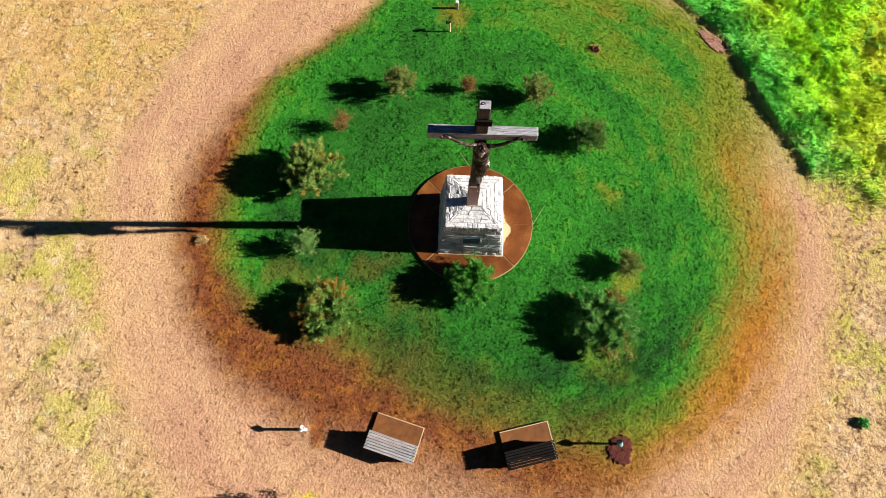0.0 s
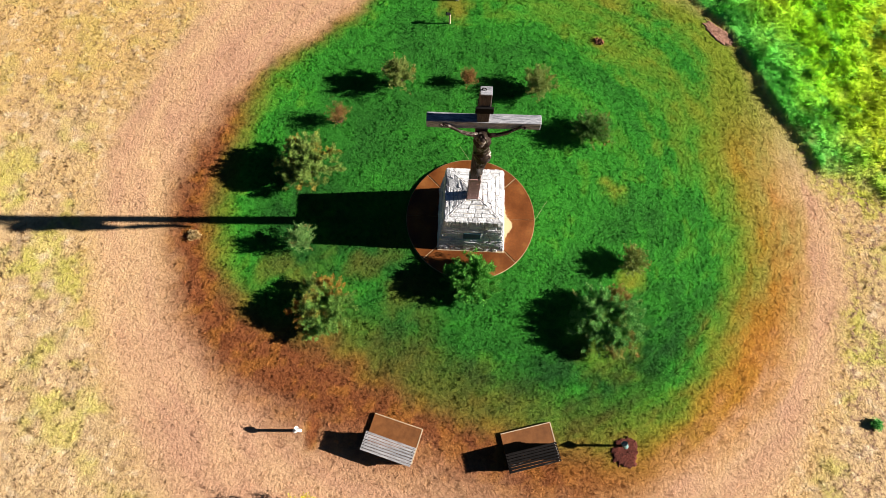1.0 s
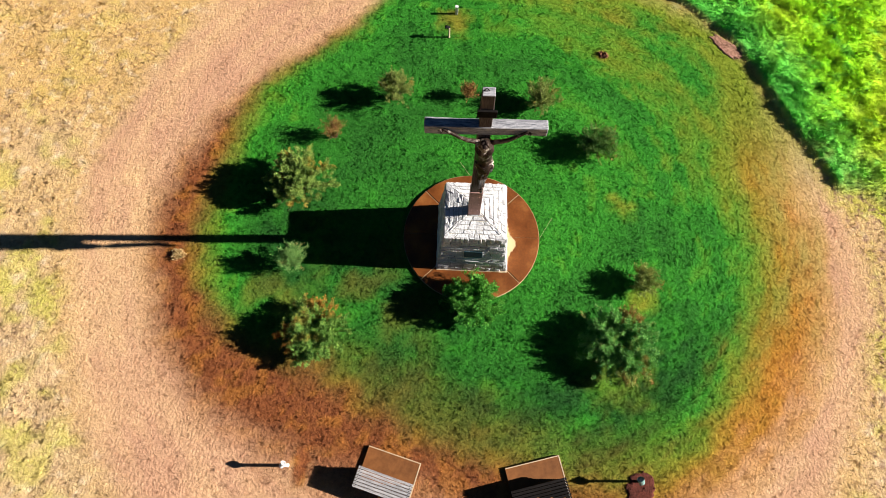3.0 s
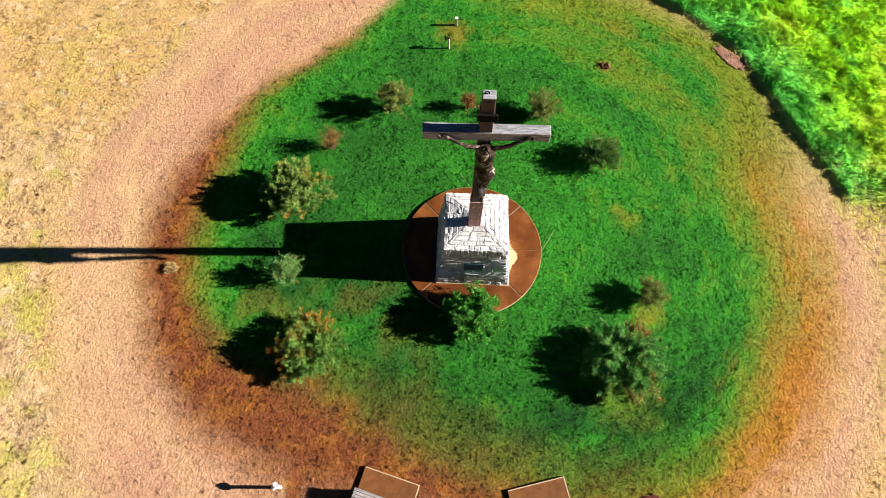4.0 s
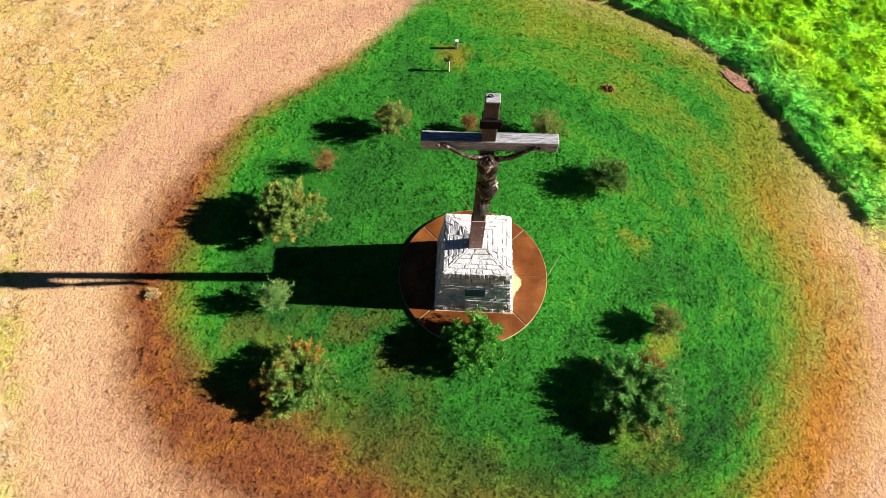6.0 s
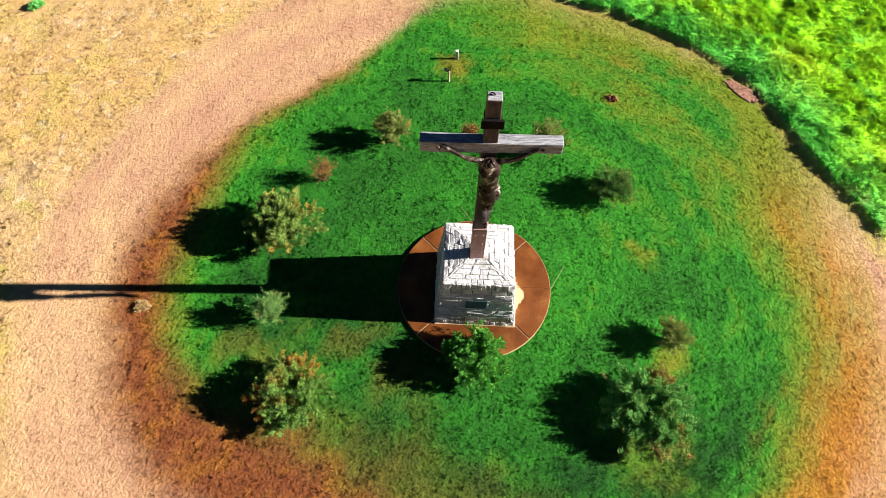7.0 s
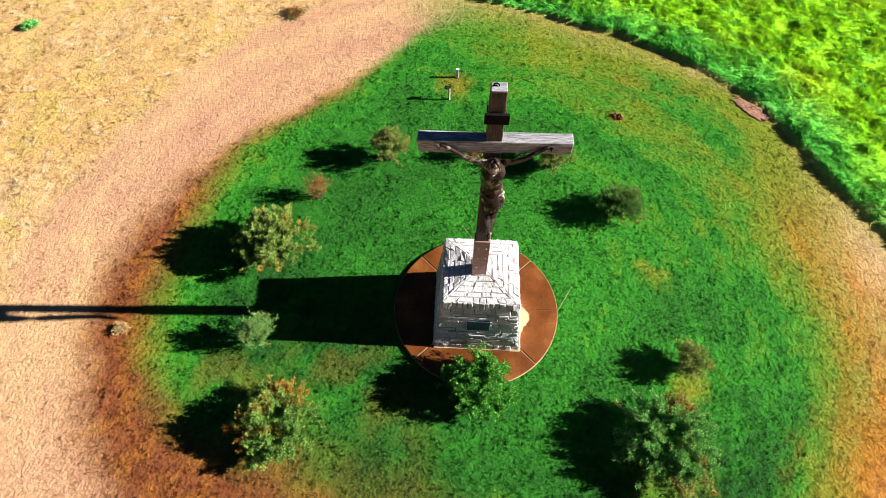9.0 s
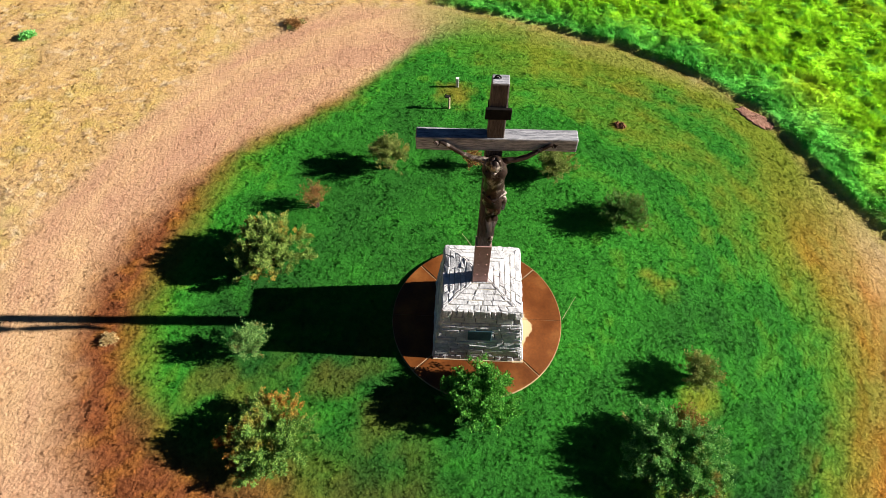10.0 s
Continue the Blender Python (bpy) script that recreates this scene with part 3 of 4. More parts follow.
part("joint_filler", lathe([(0.7, -0.04), (2.18, -0.04), (2.18, 0.068), (0.7, 0.068)], 64), M_JOINT, apron, "pale sand-filled joints")
part("edge_band", lathe([(2.19, -0.04), (2.228, -0.04), (2.228, 0.07), (2.19, 0.07)], 72), M_JOINT, apron, "thin sandy rim")

# ---- stone pedestal ----
pedestal = thing("stone_pedestal", pose(PX, PY, 0), "battered pale limestone pedestal with hipped stone top and soldier courses", "pedestal")
BASE, EAVE, Z0, Z1 = 1.11, 0.875, 0.10, 2.16
APEX, Z2 = 0.12, 2.325


def frustum(a0, z0, a1, z1, inset):
    bm = bmesh.new()
    a0, a1 = a0 - inset, a1 - inset
    lo = [bm.verts.new((s * a0, t * a0, z0)) for s, t in ((-1, -1), (1, -1), (1, 1), (-1, 1))]
    hi = [bm.verts.new((s * a1, t * a1, z1)) for s, t in ((-1, -1), (1, -1), (1, 1), (-1, 1))]
    for k in range(4):
        bm.faces.new((lo[k], lo[(k + 1) % 4], hi[(k + 1) % 4], hi[k]))
    bm.faces.new(hi)
    bm.faces.new(lo[::-1])
    return bm


part("core", frustum(BASE, Z0, EAVE, Z1, 0.022), M_MORTAR, pedestal, "grey recessed mortar")
part("cap_core", frustum(EAVE, Z1 - 0.01, APEX, Z2 - 0.01, 0.012), M_BED, pedestal, "pale grey mortar bed")
part("footing", box(-1.12, -1.17, 0.07, 1.15, 1.13, 0.105, 0.01), M_PALE, pedestal, "pale concrete footing")

STONE_RNG = random.Random(11)
loose = []


def stone(side, a0, z0, a1, z1, f0, f1, u0, u1, proud, joint):
    """A stone on a sloping face: f0..f1 of the face's height, u0..u1 of its width (-1..1); chamfered and uneven."""
    rng = STONE_RNG
    rise = Vector((0, a0 - a1, z1 - z0))
    out = Vector((0, -rise.z, rise.y)).normalized()
    turn = Matrix.Rotation(side * math.pi / 2, 3, "Z")
    slope = rise.length

    def at(u, f, d):
        half = a0 + (a1 - a0) * f
        return turn @ (Vector((u * half, -half, z0 + (z1 - z0) * f)) + out * d)

    half = a0 + (a1 - a0) * (f0 + f1) / 2
    ju, jf = joint / half, joint / slope
    u0, u1, f0, f1 = u0 + ju * rng.uniform(0.4, 1), u1 - ju * rng.uniform(0.4, 1), f0 + jf * rng.uniform(0.3, 1), f1 - jf * rng.uniform(0.3, 1)
    cu, cf = min(0.016 / half, (u1 - u0) * 0.3), min(0.014 / slope, (f1 - f0) * 0.3)
    corners = [(u0, f0), (u1, f0), (u1, f1), (u0, f1)]
    signs = [(1, 1), (-1, 1), (-1, -1), (1, -1)]
    top = proud * rng.uniform(0.8, 1.12)
    verts, jit = [], [(rng.uniform(-0.9, 0.9) * ju, rng.uniform(-0.9, 0.9) * jf) for _ in range(4)]
    for (u, f), (a, b) in zip(corners, jit):
        verts.append(at(u + a, f + b, -0.05))
    for (u, f), (a, b) in zip(corners, jit):
        verts.append(at(u + a, f + b, top - 0.012))
    for (u, f), (a, b), (su, sf) in zip(corners, jit, signs):
        verts.append(at(u + a + su * cu * rng.uniform(0.6, 1.5), f + b + sf * cf * rng.uniform(0.6, 1.5), top + rng.uniform(-0.014, 0.010)))
    faces = [(k, (k + 1) % 4, 4 + (k + 1) % 4, 4 + k) for k in range(4)] + [(4 + k, 4 + (k + 1) % 4, 8 + (k + 1) % 4, 8 + k) for k in range(4)] + [(8, 9, 10, 11)]
    return verts, faces


def lay(side, a0, z0, a1, z1, f0, f1, lengths, proud, single, joint=0.008):
    """A course of stones along a face; singles are parts, the rest goes into one joined mesh."""
    half = a0 + (a1 - a0) * (f0 + f1) / 2
    u = -1.0
    while u < 1 - 1e-6:
        step = STONE_RNG.uniform(*lengths) / half
        e = min(1.0, u + step)
        if 1 - e < 0.4 * lengths[0] / half:
            e = 1.0
        v, f = stone(side, a0, z0, a1, z1, f0, f1, u, e, proud, joint)
        if single:
            me = bpy.data.meshes.new("stone")
            me.from_pydata(v, [], f)
            me.materials.append(M_STONE)
            ob = new("stone", me)
            ob.parent = pedestal
        else:
            loose.append((v, f))
        u = e


for side in range(4):
    single = side in (0, 3)
    lay(side, BASE, Z0, EAVE, Z1, 0.0, 0.085, (0.11, 0.18), 0.036, single, 0.009)
    f = 0.085
    while f < 0.87:
        step = STONE_RNG.uniform(0.055, 0.105)
        if f + step > 0.83:
            step = 0.875 - f
        if STONE_RNG.random() < 0.4 and step > 0.08:
            cut = f + step * STONE_RNG.uniform(0.4, 0.6)
            lay(side, BASE, Z0, EAVE, Z1, f, cut, (0.2, 0.5), 0.030, single, 0.009)
            lay(side, BASE, Z0, EAVE, Z1, cut, f + step, (0.22, 0.55), 0.034, single, 0.009)
        else:
            lay(side, BASE, Z0, EAVE, Z1, f, f + step, (0.16, 0.5), 0.032, single, 0.009)
        f += step
    lay(side, BASE, Z0, EAVE, Z1, 0.875, 1.0, (0.10, 0.16), 0.045, single, 0.009)
    f = 0.0
    for step in (0.17, 0.15, 0.18, 0.16, 0.18, 0.16):
        lay(side, EAVE + 0.02, Z1, APEX, Z2, f, f + step, (0.14, 0.40), 0.015, side != 2, 0.009)
        f += step
verts, faces = [], []
for v, f in loose:
    n = len(verts)
    verts += v
    faces += [tuple(i + n for i in q) for q in f]
me = bpy.data.meshes.new("rear_stonework")
me.from_pydata(verts, [], faces)
me.materials.append(M_STONE)
ob = new("rear_stonework", me)
ob.parent = pedestal
tagged(ob, kind="stuff")
plaque = part("plaque", box(-0.28, -0.03, -0.19, 0.28, 0.03, 0.19, 0.01, m=pose(0, -1.008, 1.2, -6.6)), M_PLAQUE, pedestal, "blue-green patinated bronze plaque")

# ---- cross ----
cross = thing("wooden_cross", pose(-0.09, -0.035, 2.38), "tall weathered grey timber cross on a rusty steel shoe", "cross")
part("post", timber(7.89 - 2.38, 0.285, 0.235, 1), M_POST, cross)
part("end_grain", box(-0.132, -0.108, 5.48, 0.132, 0.108, 5.524, 0.012), M_BEAM, cross, "silvered end grain")
bm = timber(2.72, 0.285, 0.25, 2)
bm.transform(pose(0, 0, 0, 0, 91.0, 180))
bm.transform(pose(1.385, 0, 6.665 - 2.38))
part("beam", bm, M_BEAM, cross, "silver-grey split crossbeam")
shoe = part("steel_shoe", box(-0.172, -0.145, -0.08, 0.172, 0.145, 1.31, 0.006), M_STEEL, cross, "brown rusty steel sleeve")
for s in (-0.09, 0.09):
    for z in (0.25, 0.65, 1.05):
        part("bolt", lathe([(0.018, 0), (0.018, 0.014), (0.008, 0.018)], 8, m=pose(s, -0.145, z, 90)), M_STEEL, shoe)
board = part("name_board", box(-0.205, -0.185, 4.87, 0.21, -0.125, 5.08, 0.01), M_DARK, cross, "black iron board strapped to the post")
part("board_strap", box(-0.16, -0.135, 4.93, 0.16, 0.135, 5.01, 0.004), M_DARK, board)
part("lifting_eye", tube(bmesh.new(), [(-0.05 + 0.05 * math.cos(t), 0.05 * math.sin(t) * 0.5, 5.53 + 0.04 * abs(math.sin(t))) for t in np.linspace(0, math.pi * 1.6, 9)], [0.013] * 9, 6), M_DARK, cross, "small black iron eye on top")

# ---- bronze statue: one plain mesh ----
bm = bmesh.new()
tube(bm, [(-0.02, -0.24, 4.15), (-0.03, -0.27, 4.45), (-0.06, -0.33, 4.85), (-0.06, -0.36, 5.1), (-0.05, -0.31, 5.45)], [0.06, 0.065, 0.085, 0.095, 0.13], 10)
tube(bm, [(0.02, -0.22, 4.2), (0.01, -0.25, 4.5), (0.03, -0.31, 4.85), (0.05, -0.34, 5.1), (0.03, -0.3, 5.45)], [0.06, 0.06, 0.08, 0.095, 0.13], 10)
tube(bm, [(0.0, -0.30, 4.02), (0.0, -0.25, 4.2)], [0.055, 0.07], 8)
tube(bm, [(-0.02, -0.27, 5.3), (-0.02, -0.27, 5.5), (-0.03, -0.26, 5.72), (-0.05, -0.28, 5.95), (-0.06, -0.30, 6.2), (-0.06, -0.29, 6.36), (-0.06, -0.27, 6.44)], [0.2, 0.225, 0.2, 0.185, 0.23, 0.205, 0.09], 14)
tube(bm, [(-0.16, -0.27, 6.34), (-0.30, -0.255, 6.40), (-0.45, -0.25, 6.42), (-0.62, -0.24, 6.49), (-0.85, -0.21, 6.63), (-0.98, -0.19, 6.69), (-1.04, -0.20, 6.71)], [0.085, 0.066, 0.05, 0.042, 0.038, 0.030, 0.022], 8)
tube(bm, [(0.05, -0.27, 6.34), (0.18, -0.255, 6.40), (0.32, -0.25, 6.42), (0.48, -0.24, 6.49), (0.70, -0.21, 6.63), (0.83, -0.19, 6.70), (0.89, -0.20, 6.73)], [0.085, 0.066, 0.05, 0.042, 0.038, 0.030, 0.022], 8)
for sx, sz in ((-1.03, 6.71), (0.88, 6.73)):
    d = 1 if sx > 0 else -1
    for k in range(4):
        tube(bm, [(sx, -0.2, sz), (sx + d * (0.06 - 0.012 * k), -0.22 - 0.012 * k, sz + 0.03 - 0.014 * k), (sx + d * (0.09 - 0.02 * k), -0.25 - 0.012 * k, sz + 0.035 - 0.02 * k)], [0.014, 0.011, 0.007], 5)
    tube(bm, [(sx - d * 0.03, -0.2, sz - 0.01), (sx + d * 0.01, -0.25, sz - 0.05)], [0.014, 0.009], 5)
bmesh.ops.create_uvsphere(bm, u_segments=16, v_segments=12, radius=0.13, matrix=pose(-0.08, -0.42, 6.44, -28) @ Matrix.Diagonal((0.84, 1.0, 1.15, 1)))
for k in range(17):
    a = -1.9 + k * 0.24
    sx, sy = math.sin(a), math.cos(a)
    tube(bm, [(-0.08 + 0.02 * sx, -0.43 + 0.02 * sy, 6.585), (-0.08 + 0.085 * sx, -0.42 + 0.09 * sy, 6.545), (-0.08 + 0.115 * sx, -0.41 + 0.12 * sy, 6.45), (-0.08 + 0.125 * sx, -0.40 + 0.12 * sy, 6.34), (-0.08 + 0.12 * sx, -0.39 + 0.10 * sy, 6.26 + 0.02 * (k % 3))], [0.016, 0.022, 0.024, 0.020, 0.009], 5)
tube(bm, [(-0.06, -0.30, 6.36), (-0.075, -0.38, 6.40)], [0.085, 0.08], 8)
tube(bm, [(-0.085, -0.53, 6.36), (-0.085, -0.51, 6.27)], [0.05, 0.018], 6)
tube(bm, [(0.13, -0.33, 5.55), (0.17, -0.33, 5.4), (0.18, -0.30, 5.12)], [0.07, 0.06, 0.03], 8)
tube(bm, [(-0.23, -0.3, 5.6), (-0.02, -0.49, 5.55), (0.18, -0.3, 5.62)], [0.035, 0.04, 0.045], 8)
for v in bm.verts:
    k = noise.noise(v.co * 11.0)
    v.co += Vector((k, noise.noise(v.co * 11 + Vector((5, 1, 2))), k)) * 0.02
bmesh.ops.recalc_face_normals(bm, faces=bm.faces)
statue = mesh_object("statue", bm, M_BRONZE, smooth_shade=True)
tagged(statue, "dark bronze crucified figure fixed to the timber cross", "statue")

# ---- benches on concrete pads ----


def bench(m, wood, label):
    """A backless slatted park bench; base at the pad's top, origin below the middle of the seat."""
    b = thing("park_bench", m, label, "bench", "benches facing the cross")
    L, D, H = 0.79, 0.28, 0.475
    rng = random.Random(len(label))
    slats = []
    for k in range(7):
        y = D - 0.034 - k * 0.082
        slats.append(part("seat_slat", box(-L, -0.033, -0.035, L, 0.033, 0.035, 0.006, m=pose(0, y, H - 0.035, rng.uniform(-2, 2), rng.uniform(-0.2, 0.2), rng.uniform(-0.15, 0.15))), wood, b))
    for s in (-1, 1):
        x = s * (L - 0.06)
        part("seat_bearer", box(x - 0.03, -D + 0.02, H - 0.13, x + 0.03, D - 0.02, H - 0.071, 0.005), M_DARK, b)
        part("end_panel", box(x - 0.03, -D + 0.04, 0, x + 0.03, D - 0.04, H - 0.13, 0.006), M_DARK, b)
        for k in range(7):
            y = D - 0.034 - k * 0.082
            part("bolt", lathe([(0.009, 0), (0.009, 0.004), (0.004, 0.006)], 6, m=pose(x, y, H + 0.001)), M_WHITE if wood == M_PLANK_DARK and s > 0 else M_DARK, slats[k])
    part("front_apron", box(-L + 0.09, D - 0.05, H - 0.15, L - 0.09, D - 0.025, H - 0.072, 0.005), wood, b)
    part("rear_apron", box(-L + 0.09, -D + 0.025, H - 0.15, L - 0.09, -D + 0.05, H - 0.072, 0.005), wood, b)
    return b


def pad(name, m, w, d, label):
    p = mesh_object(name, box(-w / 2, -d / 2, -0.06, w / 2, d / 2, 0.08, 0.012), M_PAD)
    p.matrix_world = m
    # pale strips north and east: worn rim plus the sunlit edge, put into the colour
    part("worn_edge", box(-w / 2 + 0.01, d / 2 - 0.035, 0.06, w / 2 - 0.045, d / 2 - 0.008, 0.084, 0.004), M_PALE, p, "pale edge, part wear and part painted sunlight")
    part("worn_edge", box(w / 2 - 0.04, -d / 2 + 0.01, 0.06, w / 2 - 0.008, d / 2 - 0.008, 0.084, 0.004), M_PALE, p, "pale edge, part wear and part painted sunlight")
    return tagged(p, label, "concrete pad", "pads below the benches")


pad("concrete_pad", pose(-2.223, -7.28, 0, 0, 0, -15.6), 1.59, 1.1, "brown concrete pad under the silvered bench")
pad("concrete_pad", pose(1.97, -7.32, 0, 0, 0, 15.2), 1.61, 1.1, "brown concrete pad under the dark bench")
bench(pose(-2.33, -7.58, 0.08, 0, 0, -16), M_PLANK, "backless park bench with sunlit silver-grey wooden slats")
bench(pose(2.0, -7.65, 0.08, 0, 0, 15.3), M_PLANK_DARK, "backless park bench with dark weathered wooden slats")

# ---- garden lamps ----


def spotlight(x, y, h, post_mat, head_mat, label, aim, r=0.03, head=0.075):
    s = thing("garden_light", pose(x, y, 0), label, "garden light", "lights round the cross")
    part("post", lathe([(r * 1.2, -0.03), (r * 1.2, 0.02), (r, 0.03), (r, h - 0.1), (r * 0.7, h - 0.08)], 12), post_mat, s)
    hd = part("lamp_head", lathe([(head * 0.55, -0.09), (head * 0.9, -0.06), (head, 0.05), (head * 1.08, 0.09), (head * 0.9, 0.09), (head * 0.8, 0.06)], 14, m=pose(0, 0, h - 0.06) @ aim), head_mat, s)
    part("lens", lathe([(head * 0.78, 0.062), (head * 0.5, 0.075), (head * 0.1, 0.08)], 12, m=pose(0, 0, h - 0.06) @ aim), M_GLASS, hd, "clear glass lens")
    part("bracket", box(-0.012, -0.05, h - 0.14, 0.012, 0.05, h - 0.11, 0.003), M_DARK, s)
    return s


spotlight(-5.12, -7.17, 0.67, M_WHITE, M_WHITE, "white garden spotlight on a short post in bare earth", pose(0, 0, 0, -50, 0, -40), 0.045, 0.07)
spotlight(4.72, -7.2, 0.69, M_DARK, M_TEAL, "verdigris garden spotlight on a post in red mulch", pose(0, 0, 0, -50, 0, 30), 0.035, 0.09)
spotlight(-1.08, 8.33, 0.54, M_WOODPOST, M_DARK, "short pale post with a dark lamp head on the lawn", pose(-0.06, 0.03, 0, 20, -60, 0), 0.035, 0.06)
marker = thing("marker_post", pose(-0.83, 9.47, 0), "short white marker post in a worn lawn patch", "post")
part("post", box(-0.055, -0.05, -0.03, 0.055, 0.05, 0.35, 0.012), M_WHITE, marker)
part("cap", box(-0.062, -0.057, 0.35, 0.062, 0.057, 0.385, 0.012), M_WHITE, marker)


def soil_patch(name, x, y, rx, ry, mat, label, seed, rz=0, thick=0.03, clods=1.0):
    bm = bmesh.new()
    bmesh.ops.create_grid(bm, x_segments=36, y_segments=36, size=1.0)
    gone = []
    for v in bm.verts:
        r, t = v.co.length, math.atan2(v.co.y, v.co.x)
        edge = 0.74 + 0.34 * noise.noise(Vector((math.cos(t) * 1.6, math.sin(t) * 1.6, seed))) + 0.2 * noise.noise(Vector((v.co.x * 5, v.co.y * 5, seed + 3)))
        k = max(0.0, 1 - (r / edge) ** 2)
        v.co.z = thick * min(1, k * 3) + 0.4 * thick * noise.noise(Vector((v.co.x * 6, v.co.y * 6, seed))) * min(1, k * 4) - 0.02 * (k <= 0)
        if r > edge * 1.08:
            gone.append(v)
    bmesh.ops.delete(bm, geom=gone, context="VERTS")
    rng = random.Random(seed)
    for _ in range(int(clods * (20 + 130 * rx * ry))):
        a, d = rng.uniform(0, 2 * math.pi), 1.05 * math.sqrt(rng.random()) * 0.8
        size = rng.uniform(0.012, 0.04) / max(rx, ry)
        bmesh.ops.create_icosphere(bm, subdivisions=1, radius=size, matrix=Matrix.Translation((math.cos(a) * d, math.sin(a) * d, thick * 0.9 * (1 - d * 0.7))) @ Matrix.Diagonal((1, rng.uniform(0.7, 1.3), 0.6, 1)))
    for v in bm.verts:
        v.co.x, v.co.y = v.co.x * rx, v.co.y * ry
    turn = Matrix.Rotation(radians(rz), 3, "Z")
    at = np.array([turn @ Vector((v.co.x, v.co.y, 0)) for v in bm.verts])
    for v, dz in zip(bm.verts, ground_height(at[:, 0] + x, at[:, 1] + y)):
        v.co.z += dz + 0.014
    ob = mesh_object(name, bm, mat, smooth_shade=True)
    ob.matrix_world = pose(x, y, 0.0, 0, 0, rz)
    return tagged(ob, label, "soil patch", kind="structure")


soil_patch("mulch_bed", 4.92, -7.42, 0.56, 0.60, M_MULCH, "round red mulch bed at a lamp", 1, clods=0.12)
soil_patch("bare_earth", 9.5, 8.32, 1.05, 0.36, M_CLAY, "reddish bare earth at the meadow edge", 3, -46, 0.02)
soil_patch("bare_earth", 4.75, 7.72, 0.22, 0.2, M_EARTH, "small bare spot in the lawn", 4, thick=0.02)

# ---- shrubs ----


def shrub(x, y, radius, height, leaves, leaf, mat, label, seed, upright=0.5, hollow=0.0, squash=1.0, name="shrub", group="shrubs on the lawn"):
    """A shrub of many shoots fanning from the base with narrow leaves along their twigs; uneven outline and gaps."""
    rng = np.random.default_rng(seed)
    s = thing(name, pose(x, y, 0, 0, 0, rng.uniform(0, 360)), label, name, group)
    n = max(22, int(120 * radius))
    a = rng.uniform(0, 2 * np.pi, n)
    out = radius * np.sqrt(rng.uniform(0.02 + hollow, 1, n)) * rng.uniform(0.72, 1.02, n)
    top = height * (1 - 0.62 * (out / radius) ** 2) * rng.uniform(0.70, 1.0, n)
    tip = np.stack([np.cos(a) * out, np.sin(a) * out * squash, top], 1)
    mid = np.stack([tip[:, 0] * 0.42, tip[:, 1] * 0.42, top * (0.45 + 0.25 * upright)], 1)
    root = np.stack([np.cos(a) * 0.06, np.sin(a) * 0.06, np.full(n, -0.02)], 1)
    # a few stout stems can be picked out; the thin shoots and bare whips are joined
    order = rng.permutation(n)
    stout = max(3, int(7 * radius))
    for i in order[:stout]:
        part("stem", tube(bmesh.new(), [Vector(root[i]), Vector(mid[i]), Vector(tip[i] * 0.96)], [0.014 + 0.010 * radius, 0.010, 0.003], 6), M_STEM, s)
    thin = bmesh.new()
    for i in order[stout:n // 3]:
        tube(thin, [Vector(root[i]), Vector(mid[i]), Vector(tip[i] * 0.96)], [0.010 + 0.006 * radius, 0.007, 0.003], 5)
    for i in order[:n // 6]:
        tube(thin, [Vector(tip[i] * 0.9), Vector(tip[i] * np.array((1.08, 1.08, 1.18)))], [0.006, 0.002], 4)
    tagged(part("brushwood", thin, M_STEM, s, "brown twiggy shoots"), kind="stuff")
    # twigs leave the shoots outwards and upwards
    k = 6
    i = np.repeat(np.arange(n), k)
    t = rng.uniform(0.35, 1.0, n * k)[:, None]
    p = np.where(t < 0.5, root[i] + (mid - root)[i] * t * 2, mid[i] + (tip - mid)[i] * (t * 2 - 1))
    d = p + np.array((0, 0, 0.12 + 0.2 * height))
    d /= np.linalg.norm(d, axis=1)[:, None]
    d += rng.normal(0, (0.5, 0.5, 0.32), (n * k, 3))
    d /= np.linalg.norm(d, axis=1)[:, None]
    reach = rng.uniform(0.08, 0.24, n * k) * (0.5 + 0.5 * radius) * min(1.0, radius / 0.45)
    per = max(4, int(leaves * 5.5) // (n * k))
    m = n * k * per
    p, d, reach = np.repeat(p, per, 0), np.repeat(d, per, 0), np.repeat(reach, per)
    q = p + d * (reach * rng.uniform(0, 1, m))[:, None] + rng.normal(0, leaf * 0.55, (m, 3))
    q[:, 2] = np.maximum(q[:, 2], rng.uniform(0.02, 0.10, m))
    d = d + rng.normal(0, (0.6, 0.6, 0.5), (m, 3))
    d /= np.linalg.norm(d, axis=1)[:, None]
    ln = (leaf * 0.82 * rng.uniform(0.6, 1.35, m))[:, None]
    side = np.cross(d, rng.normal(0, 1, (m, 3)))
    side /= np.linalg.norm(side, axis=1)[:, None]
    up = np.cross(d, side) * ln * 0.12
    side *= ln * 0.28
    v = np.stack([q, q + d * ln * 0.5 + side + up, q + d * ln, q + d * ln * 0.5 - side + up], 1).reshape(-1, 3)
    me = bpy.data.meshes.new("foliage")
    me.vertices.add(4 * m)
    me.vertices.foreach_set("co", v.ravel())
    me.loops.add(6 * m)
    me.loops.foreach_set("vertex_index", (np.arange(m)[:, None] * 4 + np.array((0, 1, 2, 0, 2, 3))).ravel())
    me.polygons.add(2 * m)
    me.polygons.foreach_set("loop_start", np.arange(2 * m) * 3)
    me.update(calc_edges=True)
    me.materials.append(mat)
    f = new("foliage", me)
    f.parent = s
    tagged(f, kind="stuff")
    return s


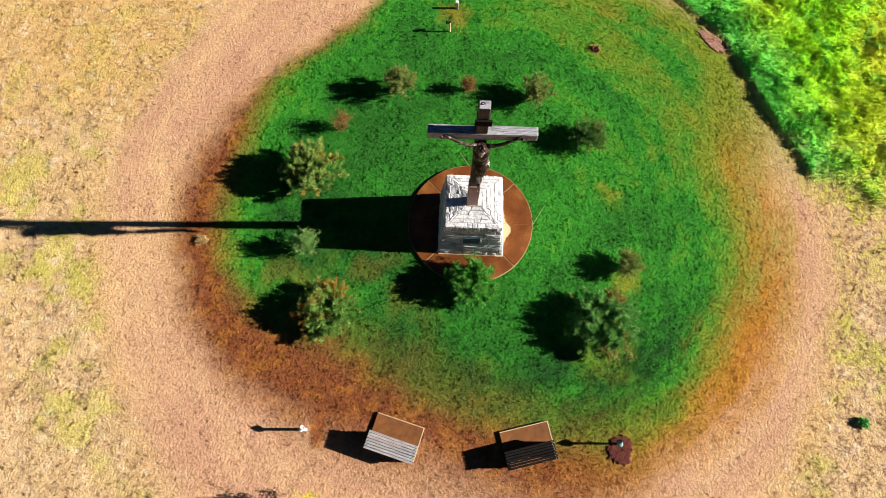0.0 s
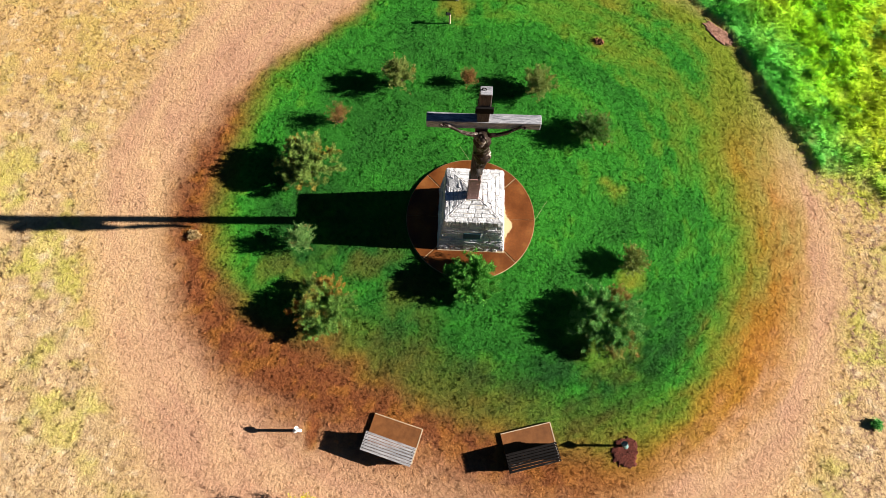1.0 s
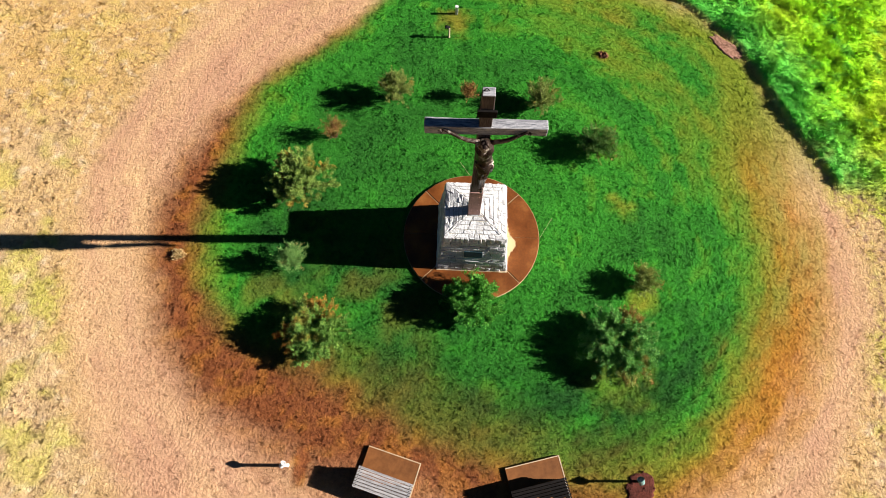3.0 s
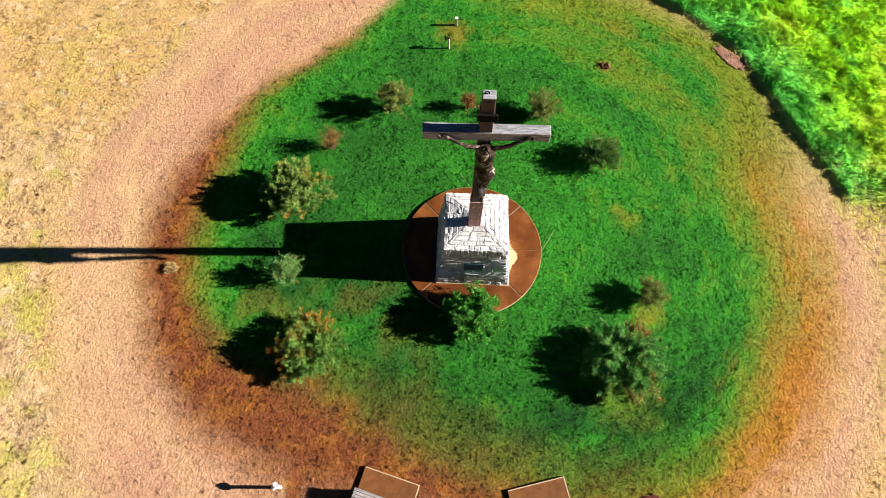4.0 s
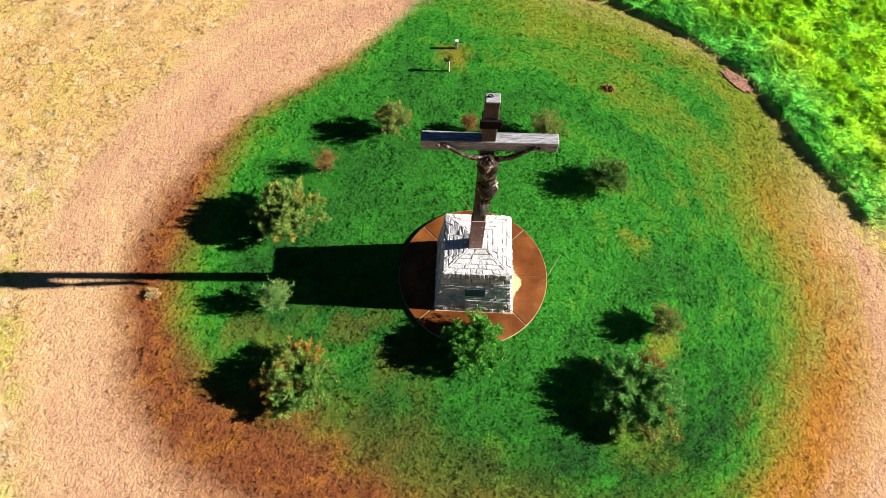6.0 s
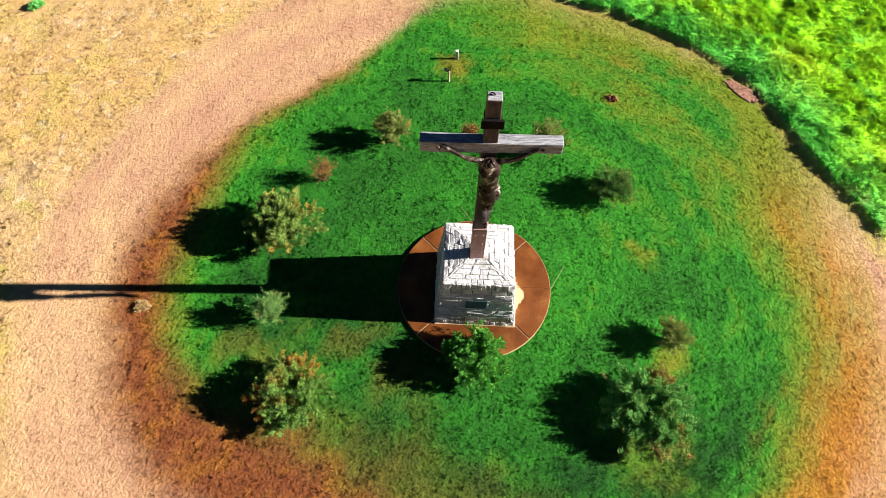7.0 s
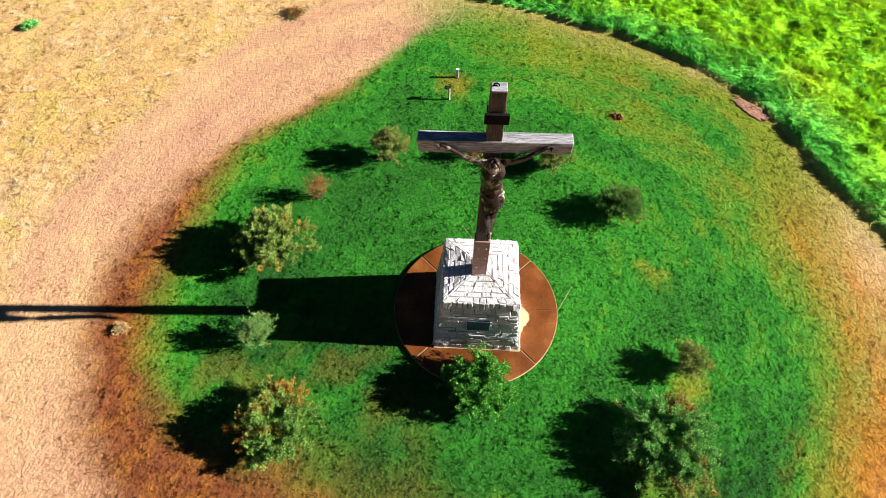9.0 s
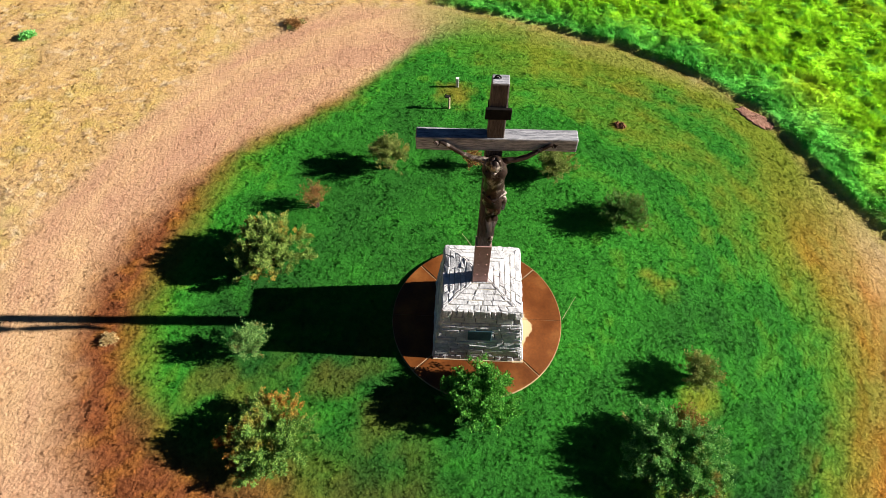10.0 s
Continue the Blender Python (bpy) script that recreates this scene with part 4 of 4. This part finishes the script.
L_SPRING = leaf_material("leaf_light_green", (0.05, 0.13, 0.02), (0.34, 0.45, 0.10), (0.36, 0.25, 0.04), 0.58, 1.3)
L_MIXED = leaf_material("leaf_mixed_autumn", (0.03, 0.13, 0.025), (0.27, 0.43, 0.08), (0.36, 0.18, 0.03), 0.56, 1.1)
L_DEEP = leaf_material("leaf_deep_green", (0.02, 0.14, 0.018), (0.16, 0.46, 0.06))
L_BROAD = leaf_material("leaf_broad_green", (0.03, 0.17, 0.03), (0.25, 0.50, 0.12), (0.34, 0.22, 0.06), 0.60, 1.2)
L_OLIVE = leaf_material("leaf_olive", (0.07, 0.15, 0.025), (0.32, 0.34, 0.09), (0.36, 0.25, 0.05), 0.60, 1.6)
L_RUST = leaf_material("leaf_rust", (0.10, 0.05, 0.018), (0.38, 0.19, 0.06), (0.16, 0.20, 0.05), 0.58, 2.0)
L_LIGHT = leaf_material("leaf_pale_green", (0.04, 0.16, 0.035), (0.26, 0.42, 0.11), (0.28, 0.16, 0.05), 0.60, 1.8)
L_DARK = leaf_material("leaf_dark_broken", (0.02, 0.08, 0.015), (0.16, 0.29, 0.06), (0.26, 0.22, 0.05), 0.60, 1.3)
L_YELLOW = leaf_material("leaf_yellow", (0.45, 0.45, 0.0), (0.75, 0.7, 0.01))
L_STRAW = leaf_material("leaf_straw", (0.36, 0.25, 0.10), (0.62, 0.46, 0.22))
L_WEED = leaf_material("leaf_weed", (0.06, 0.32, 0.06), (0.24, 0.60, 0.16))

shrub(-2.88, 5.45, 0.80, 1.25, 3800, 0.044, L_OLIVE, "upright olive-green shrub with thin twigs on the lawn", 1, 0.9)
shrub(-0.30, 5.64, 0.42, 0.68, 480, 0.05, L_RUST, "small withered rust-red shrub on the lawn", 2, 0.9)
shrub(2.32, 5.40, 0.82, 1.0, 3000, 0.044, L_OLIVE, "sparse olive shrub with bare twigs on the lawn", 3, 0.9)
shrub(4.25, 3.58, 0.86, 0.92, 3600, 0.044, L_DARK, "sparse dark green shrub on the lawn", 4, 0.7)
shrub(-4.92, 3.76, 0.54, 1.0, 420, 0.05, L_RUST, "thin orange-brown withered shrub on the lawn", 5, 1.0)
shrub(-5.80, 1.66, 1.24, 1.4, 12000, 0.056, L_SPRING, "large round yellow-green shrub with orange leaves", 6, 0.8)
shrub(-5.72, -1.07, 0.58, 1.15, 1500, 0.046, L_LIGHT, "small pale green upright shrub on the lawn", 7, 0.9)
shrub(-4.85, -3.36, 1.16, 0.9, 12000, 0.052, L_MIXED, "wide green shrub with orange withered top", 8, 0.5)
shrub(0.04, -2.14, 1.0, 1.0, 10000, 0.060, L_DEEP, "dense deep green shrub before the pedestal", 9, 0.6)
shrub(4.5, -3.42, 1.34, 0.95, 11000, 0.056, L_BROAD, "broad broken dark green shrub with withered rim", 10, 0.5, hollow=0.1)
shrub(5.42, -1.34, 0.62, 0.75, 1700, 0.050, L_OLIVE, "small ragged brown-green shrub on the lawn", 11, 0.7)
shrub(-4.95, -9.56, 0.72, 1.45, 1500, 0.06, L_YELLOW, "tall shrub with bright yellow sunlit leaves on dry grass", 12, 0.8, group="shrubs by the track")
shrub(4.55, -9.5, 0.42, 1.0, 900, 0.06, L_OLIVE, "small olive shrub on dry grass by the track", 13, 0.8, group="shrubs by the track")
shrub(12.76, -6.25, 0.17, 0.10, 300, 0.06, L_WEED, "small fresh green weed in the dry field", 14, 0.6, name="weed", group="weeds in the field")
shrub(-17.45, 11.55, 0.30, 0.16, 320, 0.07, L_WEED, "leafy green weed in the golden field", 15, 0.6, name="weed", group="weeds in the field")
shrub(-9.5, -0.95, 0.24, 0.06, 220, 0.05, L_STRAW, "low withered weed on the scorched grass", 16, 0.4, name="weed", group="weeds in the field")
shrub(-7.4, 12.85, 0.5, 0.07, 160, 0.06, L_RUST, "flat withered brown weed in the golden field", 17, 0.3, name="weed", group="weeds in the field")

# ---- thin wires at the apron's edge ----


def ground_wire(p, q_end, label):
    a, b = Vector(p), Vector(q_end)
    pts = [a.lerp(b, k / 8) + Vector((0.004 * math.sin(k * 1.9), 0.004 * math.cos(k * 2.3), 0.0)) for k in range(9)]
    w = mesh_object("ground_wire", tube(bmesh.new(), pts, [0.004] * 9, 5), M_PALE)
    return tagged(w, label, "wire", "wires at the apron")


ground_wire((2.2, 0.13, 0.05), (2.62, 0.85, 0.075), "thin pale wire lying in the grass by the apron")
ground_wire((-0.16, 2.36, 0.05), (-0.5, 2.85, 0.075), "thin pale wire lying in the grass by the apron")
